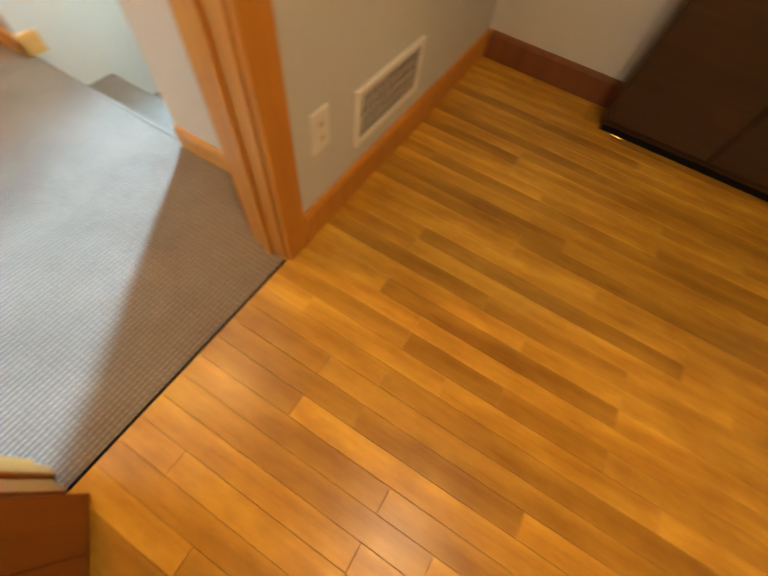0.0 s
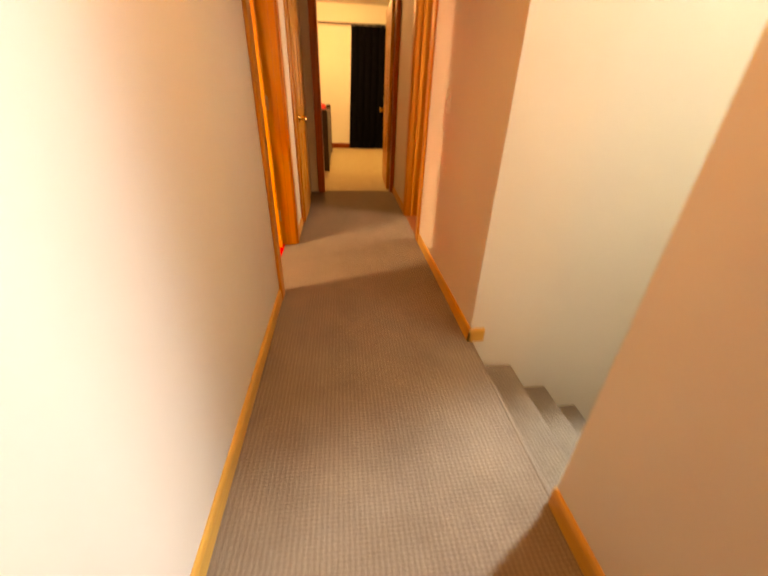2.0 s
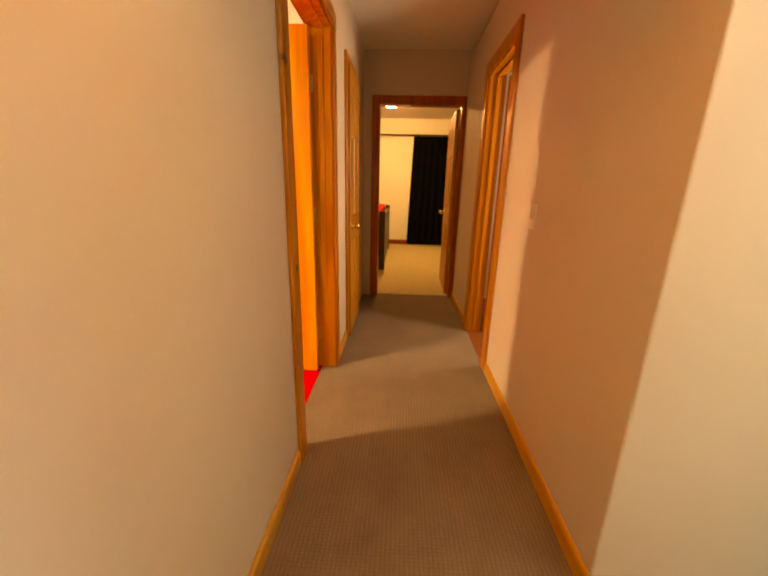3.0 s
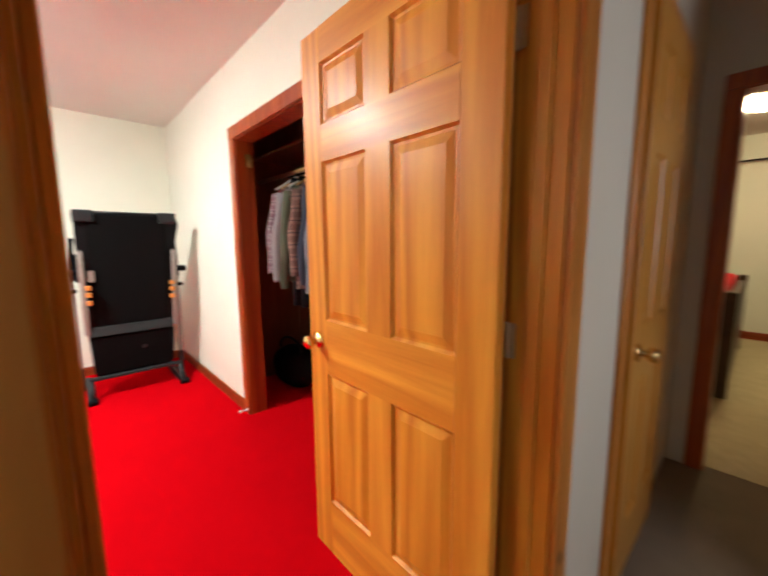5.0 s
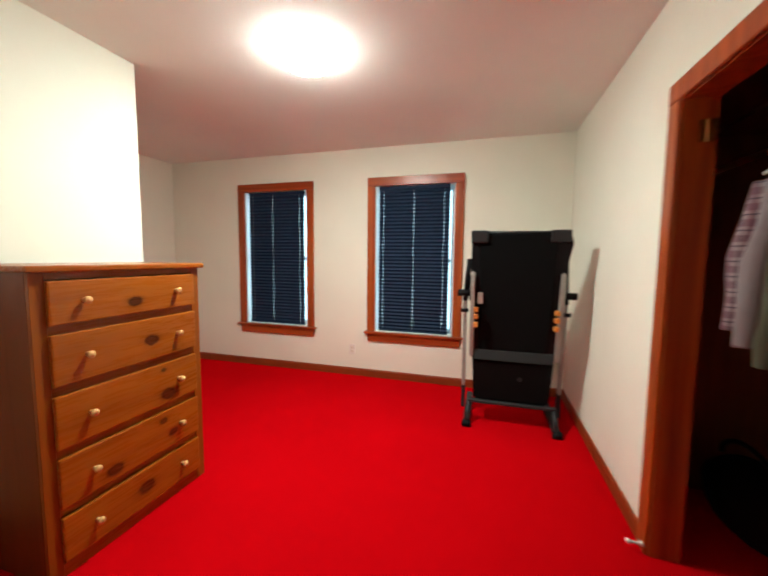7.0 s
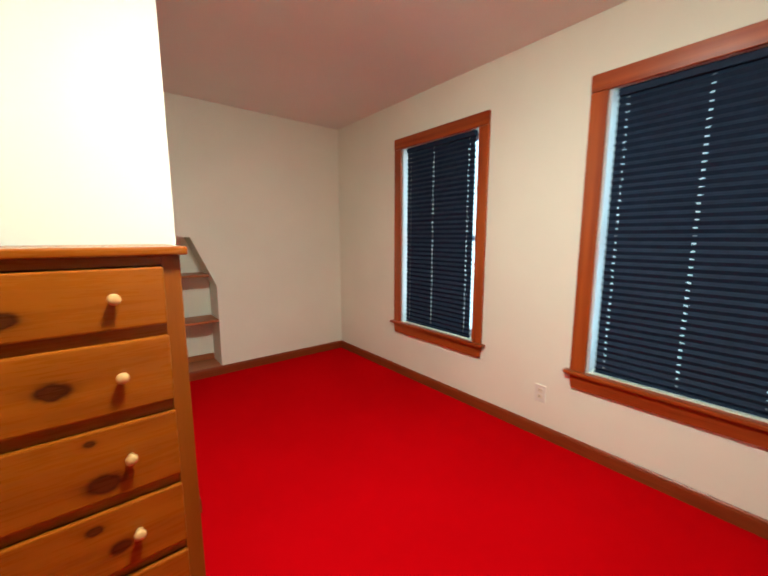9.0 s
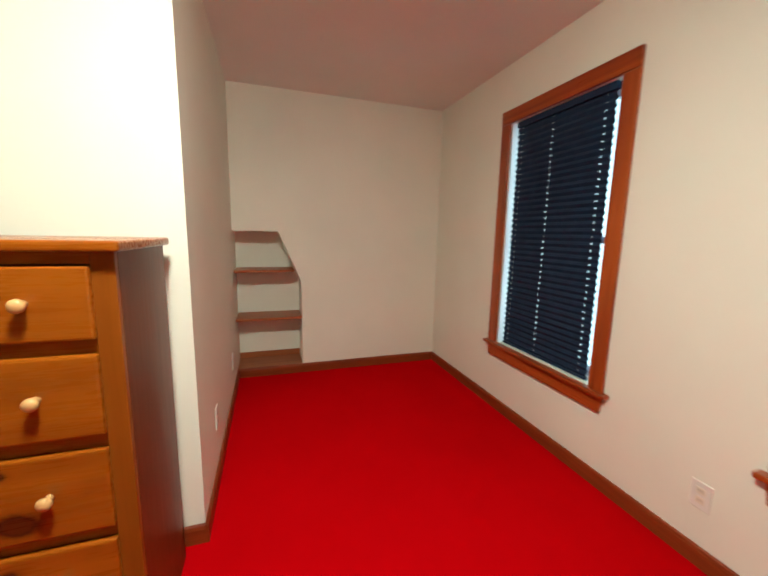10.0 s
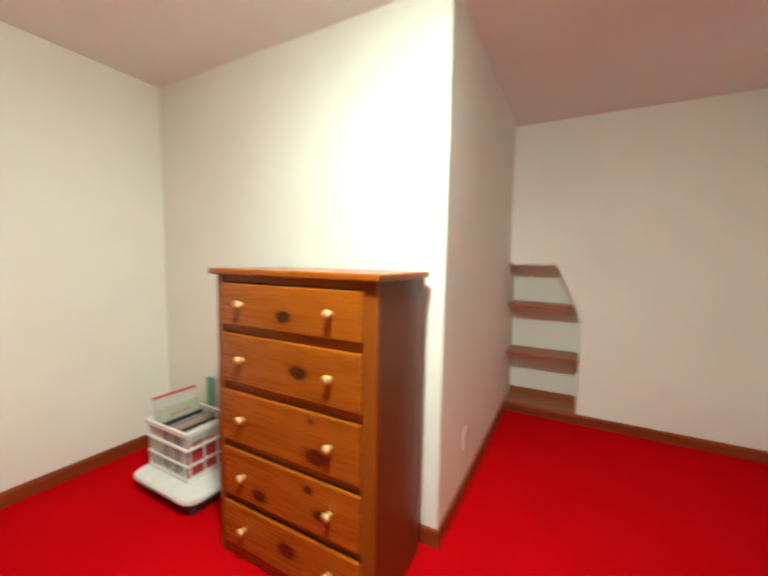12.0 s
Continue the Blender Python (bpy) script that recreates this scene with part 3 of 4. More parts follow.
for z in (0.26, 1.05, 1.8):
    hinge(d1, 0.0, 0.0, z, BLACK, "x")
f2 = door_frame("door_frame_2", "x", -0.12, 0.0, *RED_DOOR, 2.05, RED_TRIM, (-1, 1), "reddish oak door casing with orange pine jambs", stop=-0.075, inner=PINE)
six_panel_door("door", pose(-0.105, RED_DOOR[1] - 0.052, 0, 0, 0, 180), 0.823, 2.03, PINE, "honey-orange pine six-panel door standing wide open", 1)
for z in (0.25, 1.05, 1.77):
    hinge(f2, -0.118, RED_DOOR[1] - 0.008, z, HINGE, "x", 0.019)
f3 = door_frame("door_frame_3", "x", -0.12, 0.0, 3.43, 4.06, 2.05, RED_TRIM, (1,), "reddish oak closet door casing", width=0.05)
six_panel_door("door", pose(-0.002, 4.058, 0, 0, 0, -90), 0.626, 2.04, HALL_TRIM, "brown panelled closet door, shut")
for z in (0.25, 1.82):
    hinge(f3, 0.010, 4.062, z, BRASS, "y", 0.02)
f4 = door_frame("door_frame_4", "y", END_Y, END_Y + 0.12, 0.17, 1.0, 2.03, TRIM_V, (-1, 1), "dark brown wooden door casing at the hallway's end", width=0.075)
six_panel_door("door", pose(1.0, END_Y + 0.135, 0, 0, 0, 88), 0.80, 2.02, HALL_TRIM, "brown pine six-panel door opened into the bedroom")
for z in (0.25, 1.8):
    hinge(f4, 0.996, END_Y + 0.124, z, BRASS, "y")
door_frame("door_frame_5", "x", HALL_W, HALL_W + 0.12, 2.99, 3.63, 2.03, RED_TRIM, (-1,), "reddish oak bathroom door casing", stop=HALL_W + 0.05)
six_panel_door("door", pose(HALL_W + 0.13, 3.60, 0, 0, 0, -10), 0.63, 2.02, TRIM_V, "brown panelled bathroom door standing open in the dark")
f6 = door_frame("door_frame_6", "y", NORTH, NORTH + 0.12, -2.247, -0.436, 2.0, TRIM_V, (-1,), "reddish cedar closet casing around the open closet")
hinge(f6, -2.245, NORTH + 0.085, 1.87, BRASS, "y")
stopper = lathe([(0, 0), (0.012, 0), (0.012, 0.01), (0.006, 0.014), (0.006, 0.05), (0.011, 0.052), (0.011, 0.066), (0, 0.067)], 12,
                pose(-2.262, NORTH - 0.02, 0.045, 90))
tagged(link("door_stop", stopper, WHITE, smooth=True), "small white door stop screwed to the closet casing", "door stop")


# windows with pleated blinds
def window(name, y0, y1):
    z0, z1 = WIN_Z
    root = thing(name, Matrix(), "reddish cedar cased window with white sash", "window", kind="structure")
    c = 0.088
    x = WEST
    part("casing", box(x, x + 0.02, y0 - c, y0, z0 - 0.005, z1, 0.003), TRIM_V, root)
    part("casing", box(x, x + 0.02, y1, y1 + c, z0 - 0.005, z1, 0.003), TRIM_V, root)
    part("head_casing", box(x, x + 0.023, y0 - c, y1 + c, z1, z1 + 0.092, 0.003), TRIM_H, root)
    part("window_sill", box(x - 0.10, x + 0.045, y0 - c - 0.03, y1 + c + 0.03, z0 - 0.027, z0 - 0.005, 0.006, segments=2), TRIM_H, root)
    part("apron", prism([(y0 - c + 0.012, z0 - 0.115), (y1 + c - 0.012, z0 - 0.115), (y1 + c, z0 - 0.028), (y0 - c, z0 - 0.028)], x, x + 0.018, "x"), TRIM_H, root)
    xs = x - 0.11
    fr = bmesh.new()
    for a, b, lo, hi in ((y0, y0 + 0.045, z0, z1), (y1 - 0.045, y1, z0, z1), (y0 + 0.045, y1 - 0.045, z0, z0 + 0.05), (y0 + 0.045, y1 - 0.045, z1 - 0.05, z1),
                         (y0 + 0.045, y1 - 0.045, (z0 + z1) / 2 - 0.02, (z0 + z1) / 2 + 0.02)):
        box(xs - 0.03, xs, a, b, lo, hi, 0.003, fr)
    part("window_frame", fr, VINYL, root, "white vinyl sash frame")
    zm = (z0 + z1) / 2
    for lo, hi in ((z0 + 0.05, zm - 0.02), (zm + 0.02, z1 - 0.05)):
        p = part("pane", box(xs - 0.018, xs - 0.014, y0 + 0.045, y1 - 0.045, lo, hi), PANE, root)
        p.visible_shadow = False
    for a, b in ((y0, y0 + 0.012), (y1 - 0.012, y1)):
        part("side_lining", box(xs, x, a, b, z0, z1), VINYL, root)


def blind(y0, y1, label, mid=0.0):
    """A pleated shade: zigzag folds with a cord hole in every fold on three lines."""
    z0, z1 = WIN_Z[0] + 0.006, WIN_Z[1]
    x = WEST - 0.035
    root = thing("window_blind", pose(x, (y0 + y1) / 2, z0), label, "blind", "pleated blinds")
    half = (y1 - y0) / 2
    n, hole = 40, 0.0038
    pitch = (z1 - 0.04 - z0 - 0.012) / n
    cuts = [-half]
    for c in (-half + 0.045, mid, half - 0.06):
        cuts += [c - hole, c + hole]
    cuts.append(half)
    bm = bmesh.new()
    rows = []
    for i in range(n):
        zb = 0.012 + i * pitch
        rows += [(0.0, zb), (0.013, zb + 0.5 * pitch), (0.0095, zb + 0.64 * pitch), (0.0066, zb + 0.78 * pitch)]
    rows.append((0.0, 0.012 + n * pitch))
    grid = [[bm.verts.new((px, cy, pz)) for cy in cuts] for px, pz in rows]
    for r in range(len(rows) - 1):
        for c in range(len(cuts) - 1):
            if r % 4 == 2 and c % 2 == 1:
                continue
            bm.faces.new([grid[r][c], grid[r][c + 1], grid[r + 1][c + 1], grid[r + 1][c]])
    part("pleats", bm, BLIND, root)
    part("head_rail", box(-0.012, 0.022, -half, half, z1 - z0 - 0.04, z1 - z0 - 0.002, 0.003), BLIND, root)
    part("bottom_rail", box(-0.004, 0.016, -half, half, 0.0, 0.013, 0.003), BLIND, root)


window("window_1", *WIN_A)
window("window_2", *WIN_B)
blind(WIN_A[0] + 0.042, WIN_A[1] - 0.052, "dark navy pleated blind drawn down over the window", -0.05)
blind(WIN_B[0] + 0.036, WIN_B[1] - 0.055, "dark navy pleated blind drawn down over the window")


# stairs
def staircase():
    root = thing("staircase", pose(HALL_W, STAIR_S, 0), "brown carpeted steps going down from the hallway", "stairs", kind="structure")
    for i in range(1, 5):
        z = -0.18 * i
        part("step", box(0.012 + 0.25 * (i - 1), 0.25 * i + 0.022, 0.001, STAIR_N - STAIR_S - 0.001, z - 0.18, z, 0.012, segments=2), BROWN, root)
    part("nosing", box(0.001, 0.018, 0.001, STAIR_N - STAIR_S - 0.001, -0.18, 0.0, 0.006, segments=2), BROWN, root)
    return root


staircase()


def newel():
    root = thing("newel_post", pose(2.21, 1.41, -0.9), "square brown wooden newel post with a flat cap", "post")
    part("post", box(-0.03, 0.03, -0.03, 0.03, 0, 0.70, 0.004), TRIM_V, root)
    part("cap", box(-0.045, 0.045, -0.045, 0.045, 0.70, 0.722, 0.005), KNOB_WOOD, root, "pale wooden cap")


newel()


# plates and grilles on the walls
def wall_plate(m, label, outlet=True):
    """A cover plate facing -y, its centre at the origin."""
    root = thing("wall_outlet" if outlet else "light_switch", m, label, "outlet" if outlet else "switch")
    part("plate", box(-0.036, 0.036, -0.006, 0, -0.058, 0.058, 0.002), IVORY if not outlet else WHITE, root)
    if outlet:
        for z in (-0.02, 0.02):
            bm = box(-0.016, 0.016, -0.008, -0.006, z - 0.014, z + 0.014, 0.001)
            sock = part("socket", bm, IVORY, root)
            slots = bmesh.new()
            for x in (-0.006, 0.006):
                box(x - 0.0012, x + 0.0012, -0.0086, -0.008, z - 0.004, z + 0.006, 0, slots)
            part("slots", slots, BLACK, sock)
    else:
        part("toggle", box(-0.006, 0.006, -0.017, -0.006, -0.012, 0.012, 0.002), IVORY, root)
    return root


wall_plate(pose(1.065, DOOR_Y, 0.345), "white cover plate low on the grey wall")
wall_plate(pose(ALC_X, -0.285, 0.336, 0, 0, -90), "white socket outlet above the baseboard")
wall_plate(pose(ALC_X, -1.217, 0.31, 0, 0, -90), "white socket outlet above the baseboard")
wall_plate(pose(WEST, 0.85, 0.3, 0, 0, 90), "white socket outlet under the windows")
wall_plate(pose(HALL_W, 2.39, 1.10, 0, 0, -90), "ivory toggle switch on the hallway wall", False)


def register():
    root = thing("wall_vent", pose(1.43, DOOR_Y, 0.275), "white metal wall register with a slotted grille", "vent")
    fr = bmesh.new()
    w, h = 0.2, 0.092
    for a, b, c, d in ((-w, w, -h, -h + 0.022), (-w, w, h - 0.022, h), (-w, -w + 0.022, -h + 0.022, h - 0.022), (w - 0.022, w, -h + 0.022, h - 0.022)):
        box(a, b, -0.01, 0, c, d, 0.002, fr)
    part("frame", fr, WHITE, root)
    part("face", box(-w + 0.022, w - 0.022, -0.006, 0, -h + 0.022, h - 0.022), WHITE, root)
    for r in range(4):
        for i in range(15):
            x, z = -w + 0.036 + i * 0.0234 + (0.006 if r % 2 else 0.0), -h + 0.04 + r * 0.035
            part("slot", prism([(x - 0.011, z - 0.0145), (x - 0.001, z - 0.0145), (x + 0.009, z + 0.0145), (x - 0.001, z + 0.0145)], -0.0072, -0.005, "y"), BLACK, root)


register()


# lamps
def dome_lamp(m, r, drop, mat, band, label):
    root = thing("ceiling_light", m, label, "ceiling light")
    prof = [(r * math.cos(a), -0.03 - drop * math.sin(a)) for a in [radians(d) for d in range(0, 90, 10)]] + [(0, -0.03 - drop)]
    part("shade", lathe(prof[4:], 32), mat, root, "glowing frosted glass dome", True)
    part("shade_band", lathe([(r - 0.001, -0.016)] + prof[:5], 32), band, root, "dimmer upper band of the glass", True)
    part("rim", lathe([(0, 0), (r - 0.012, 0), (r - 0.006, -0.006), (r - 0.006, -0.014), (r - 0.014, -0.018), (0, -0.018)], 32), WHITE if mat is DOME else BRASS, root, "thin metal rim", True)
    return root


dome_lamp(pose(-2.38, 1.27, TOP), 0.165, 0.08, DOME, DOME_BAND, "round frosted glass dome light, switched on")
dome_lamp(pose(0.2, 6.95, 2.58), 0.17, 0.09, BED_DOME, BED_DOME, "scalloped glass bedroom ceiling light, switched on")


# chest of drawers
def chest():
    D, H = 0.44, 1.300
    root = thing("chest_of_drawers", pose(-1.763, 0.225, 0), "honey-brown knotty pine chest with five drawers", "dresser")
    x0, x1 = -0.405, 0.405
    side_y1 = D - 0.012
    part("side_panel", box(x0, x0 + 0.02, 0, side_y1 - 0.02, 0.0, H - 0.025, 0.002), CHEST_SHADE, root)
    part("side_panel", box(x1 - 0.02, x1, 0, side_y1 - 0.02, 0.0, H - 0.025, 0.002), CHEST_SHADE, root)
    part("back_panel", box(x0 + 0.02, x1 - 0.02, 0, 0.008, 0.04, H - 0.025), CHEST_SHADE, root)
    for a, b in ((x0, x0 + 0.052), (x1 - 0.052, x1)):
        part("front_stile", box(a, b, side_y1 - 0.02, side_y1, 0.0, H - 0.025, 0.002), CHEST_S, root)
    for z0, z1 in ((1.02, 1.066), (0.77, 0.816), (0.508, 0.554), (0.258, 0.304)):
        part("front_rail", box(x0 + 0.052, x1 - 0.052, side_y1 - 0.022, side_y1 - 0.006, z0, z1), CHEST, root)
    part("top_rail", box(x0 + 0.052, x1 - 0.052, side_y1 - 0.02, side_y1 - 0.004, 1.245, H - 0.025), CHEST, root)
    part("top", box(x0 - 0.02, x1 + 0.02, -0.005, D + 0.018, H - 0.025, H + 0.002, 0.009, segments=3), CHEST, root, "overhanging pine top with rounded edge")
    part("plinth", box(x0 + 0.052, x1 - 0.052, side_y1 - 0.02, side_y1 - 0.004, 0.0, 0.055), CHEST, root)
    part("dust_board", box(x0 + 0.02, x1 - 0.02, 0.01, side_y1 - 0.03, 0.05, 0.062), CLOSET, root)
    rows = [(1.062, 1.241), (0.812, 1.025), (0.550, 0.773), (0.30, 0.512), (0.068, 0.262)]
    for z0, z1 in rows:
        bm = box(x0 + 0.049, x1 - 0.049, D - 0.014, D + 0.006, z0, z1, 0.007, segments=2)
        dr = part("drawer", bm, CHEST, root)
        part("drawer_box", box(x0 + 0.06, x1 - 0.06, 0.05, D - 0.014, z0 + 0.01, z1 - 0.02), CLOSET, dr)
        for kx in (-0.228, 0.228):
            m = Matrix.Translation((kx, D + 0.006, (z0 + z1) / 2 + 0.004)) @ Euler((radians(-90), 0, 0)).to_matrix().to_4x4()
            part("knob", lathe([(0, 0), (0.010, 0), (0.008, 0.009), (0.011, 0.014), (0.0165, 0.021), (0.0165, 0.028), (0.012, 0.033), (0, 0.035)], 18, m), KNOB_WOOD, dr, "pale turned wooden knob", True)
    return root


chest()


# folded treadmill in the corner
def treadmill():
    root = thing("treadmill", pose(-3.18, 2.515, 0), "black folding treadmill stood upright in the corner", "treadmill")
    hw = 0.325

    def leant(bm):
        """The deck leans: its foot stands further back than its top."""
        for v in bm.verts:
            v.co.x -= 0.24 * (1.54 - v.co.z) / 1.2
        return bm

    part("deck", leant(prism([(-hw + 0.02, 0.5), (hw - 0.03, 0.5), (hw - 0.012, 1.18), (hw + 0.035, 1.46), (hw + 0.01, 1.535), (-hw, 1.535), (-hw - 0.005, 1.3), (-hw, 1.1)], -0.10, 0.0, "x", 0.006)), BLACK, root)
    part("belt", leant(box(0.0, 0.012, -hw + 0.06, hw - 0.07, 0.55, 1.52, 0.004)), RUBBER, root, "matt black running belt")
    part("roller", rod((-0.03, -hw + 0.05, 1.525), (-0.03, hw - 0.05, 1.525), 0.022, sides=16), CHARCOAL, root, smooth=True)
    for y0, y1 in ((-hw - 0.008, -hw + 0.115), (hw - 0.115, hw + 0.012)):
        part("end_cap", leant(box(-0.11, 0.03, y0, y1, 1.462, 1.55, 0.012, segments=2)), CHARCOAL, root, "grey plastic end cap")
    part("motor_cover", leant(prism([(-hw + 0.035, 0.19), (hw - 0.06, 0.19), (hw - 0.04, 0.215), (hw - 0.03, 0.545), (-hw + 0.02, 0.545)], -0.13, 0.04, "x", 0.012)), RUBBER, root, "black motor hood")
    part("hood_lip", leant(prism([(-0.1, 0.545), (0.055, 0.545), (0.02, 0.625), (-0.1, 0.635)], -hw + 0.025, hw - 0.035, "y", 0.006)), CHARCOAL, root, "charcoal front lip of the hood")
    part("badge", leant(lathe([(0, 0), (0.02, 0), (0.018, 0.003), (0, 0.004)], 16, pose(0.04, 0.06, 0.4, 0, 90))), CHARCOAL, root)
    for s in (-1, 1):
        y = s * (hw - 0.04)
        pts = [(-0.02, 0.55), (0.045, 0.56), (0.055, 0.85), (0.05, 1.15), (0.03, 1.235), (-0.01, 1.255), (-0.06, 1.2), (-0.06, 0.6)]
        ys = sorted((y + s * 0.012, y + s * 0.044))
        part("foot_rail", leant(prism(pts, ys[0], ys[1], "y", 0.010)), GREYMETAL, root, "grey moulded side rail")
        for z in (0.82, 0.885, 0.94):
            part("clip", leant(box(0.03, 0.085, y - 0.016, y + 0.016, z, z + 0.035, 0.004)), ORANGE, root, "orange plastic clip")
    part("key_holder", leant(box(0.012, 0.03, -hw + 0.045, -hw + 0.088, 1.0, 1.09, 0.004)), GREYMETAL, root)
    for s in (-1, 1):
        y = s * (hw + 0.055)
        part("upright", prism([(-0.397, 0.25), (-0.345, 0.25), (-0.27, 1.03), (-0.315, 1.03)], y - 0.014, y + 0.014, "y", 0.005), GREYMETAL, root)
        part("upright_foot", prism([(-0.42, 0.05), (-0.36, 0.05), (-0.345, 0.25), (-0.397, 0.25)], y - 0.016, y + 0.016, "y", 0.005), CHARCOAL, root)
        part("handle", rod((-0.29, y, 1.0), (-0.2, y - s * 0.03, 1.34), 0.019, sides=14), BLACK, root, "black foam handle", True)
        part("lock_knob", rod((-0.2, y - s * 0.05, 1.07), (-0.2, y + s * 0.055, 1.07), 0.027, sides=16), BLACK, root, smooth=True)
        part("pivot", rod((-0.25, y - s * 0.03, 0.92), (-0.25, y + s * 0.03, 0.92), 0.016, sides=12), BLACK, root, smooth=True)
        yb = y - s * 0.045
        part("base_rail", prism([(-0.75, 0.0), (-0.13, 0.0), (-0.12, 0.03), (-0.16, 0.05), (-0.73, 0.06)], yb - 0.026, yb + 0.026, "y", 0.006), CHARCOAL, root)
        part("strut", rod((-0.24, yb - s * 0.012, 0.185), (-0.12, yb, 0.035), 0.019, sides=12), CHARCOAL, root, smooth=True)
        part("wheel", rod((-0.105, yb - 0.034, 0.026), (-0.105, yb + 0.034, 0.026), 0.026, sides=16), BLACK, root, smooth=True)
    part("crossbar", box(-0.25, -0.205, -hw - 0.01, hw + 0.01, 0.162, 0.19, 0.006), CHARCOAL, root)
    part("console", prism([(-0.42, 0.98), (-0.36, 0.98), (-0.34, 1.2), (-0.40, 1.22)], -hw - 0.03, hw + 0.03, "y", 0.01), BLACK, root)


treadmill()


# closet contents
tagged(link("closet_rod", rod((-2.9, 3.5, 1.84), (-0.12, 3.5, 1.84), 0.016), KNOB_WOOD, smooth=True), "wooden closet hanging rod", "rod")
tagged(link("closet_shelf", box(-2.9, -0.12, 3.45, 3.85, 2.02, 2.04), CLOSET), "dark wooden shelf above the closet rod", "shelf")


def garment(x, length, colour_mat, label, sleeve=0.6, seed=1, wide=0.23):
    """A shirt hung across the rod: a wavy flattened body, two hanging sleeves and a wire hanger."""
    rng = random.Random(seed)
    root = thing("hanging_shirt", pose(x + rng.uniform(-0.012, 0.012), 3.5, 1.78, 0, rng.uniform(-3, 3), rng.uniform(-12, 12)), label, "shirt", "clothes on the closet rod")
    bm = bmesh.new()
    sides = 28
    ph = rng.random() * 6
    def ring(z, ry, rx, wav):
        out = []
        for i in range(sides):
            a = 2 * math.pi * i / sides
            w = 1 + 1.4 * wav * math.sin(5 * a + ph) + 0.8 * wav * math.sin(9 * a + 2 * ph)
            out.append(bm.verts.new((rx * math.cos(a) * w + 0.012 * math.sin(3 * z * 6 + ph), ry * math.sin(a) * (1 + 0.3 * wav * math.sin(7 * a)), z)))
        return out
    spec = [(0.0, 0.045, 0.026, 0.0), (-0.03, 0.085, 0.03, 0.02), (-0.085, 0.15, 0.034, 0.05), (-0.155, wide * 0.93, 0.034, 0.08), (-0.24, wide * 0.95, 0.038, 0.14),
            (-0.37, wide * 0.97, 0.05, 0.18), (-0.53, wide * 0.95, 0.055, 0.2), (-length, wide * 0.97, 0.058, 0.26)]
    rings = [ring(*s) for s in spec]
    for p, q in zip(rings, rings[1:]):
        for i in range(sides):
            bm.faces.new([p[i], p[(i + 1) % sides], q[(i + 1) % sides], q[i]])
    part("body", bm, colour_mat, root, smooth=True)
    for s in (-1, 1):
        bm = bmesh.new()
        rings = []
        for k in range(9):
            f = k / 8
            cy, cz, r = s * (wide - 0.05 + 0.065 * math.sin(f * 1.5)), -0.13 - sleeve * f, 0.05 + 0.012 * math.sin(f * 3) - 0.018 * f
            rings.append([bm.verts.new((0.75 * r * math.cos(a) + 0.012 * math.sin(9 * f + ph + s), cy + r * math.sin(a) * (1 + 0.12 * math.sin(14 * f + 3 * a)), cz)) for a in [2 * math.pi * i / 14 for i in range(14)]])
        for p, q in zip(rings, rings[1:]):
            for i in range(14):
                bm.faces.new([p[i], p[(i + 1) % 14], q[(i + 1) % 14], q[i]])
        bm.faces.new(rings[0])
        part("sleeve", bm, colour_mat, root, smooth=True)
    h = rod((0, -0.2, -0.1), (0, 0, 0.025), 0.007, sides=8)
    rod((0, 0.2, -0.1), (0, 0, 0.025), 0.007, h, 8)
    rod((0, 0, 0.02), (0, 0, 0.075), 0.003, h, 8)
    part("hanger", h, WHITE if seed % 2 else KNOB_WOOD, root, "hanger with a hook over the rod")


CLOTH = [
    (-2.2, 0.72, plaid("red_white_plaid", (0.36, 0.28, 0.29), (0.13, 0.04, 0.065), (0.04, 0.025, 0.05), 0.06), "red and white plaid shirt on a hanger"),
    (-2.08, 0.68, plain("pale_grey_cloth", (0.24, 0.21, 0.22), 0.95, 0, 400, 0.3), "pale grey shirt on a hanger"),
    (-1.98, 0.70, plain("olive_cloth", (0.075, 0.08, 0.05), 0.95, 0, 400, 0.3), "dark olive shirt on a hanger"),
    (-1.87, 0.74, plaid("brown_plaid", (0.26, 0.15, 0.115), (0.1, 0.045, 0.035), (0.03, 0.022, 0.022), 0.08), "brown and pink plaid shirt on a hanger"),
    (-1.76, 0.72, plain("navy_cloth", (0.03, 0.035, 0.055), 0.95, 0, 400, 0.3), "dark navy shirt on a hanger"),
    (-1.65, 0.78, plain("blue_grey_cloth", (0.15, 0.17, 0.21), 0.95, 0, 400, 0.3), "washed blue-grey shirt on a hanger"),
    (-1.53, 0.74, plain("charcoal_cloth", (0.04, 0.04, 0.045), 0.95, 0, 400, 0.3), "charcoal shirt on a hanger"),
    (-1.4, 0.72, plaid("blue_plaid", (0.2, 0.24, 0.32), (0.06, 0.08, 0.16), (0.4, 0.4, 0.45)), "blue plaid shirt on a hanger"),
]
for i, (gx, gl, gm, lab) in enumerate(CLOTH):
    garment(gx, gl + 0.06, gm, lab, 0.58 + 0.05 * (i % 3), i + 1)


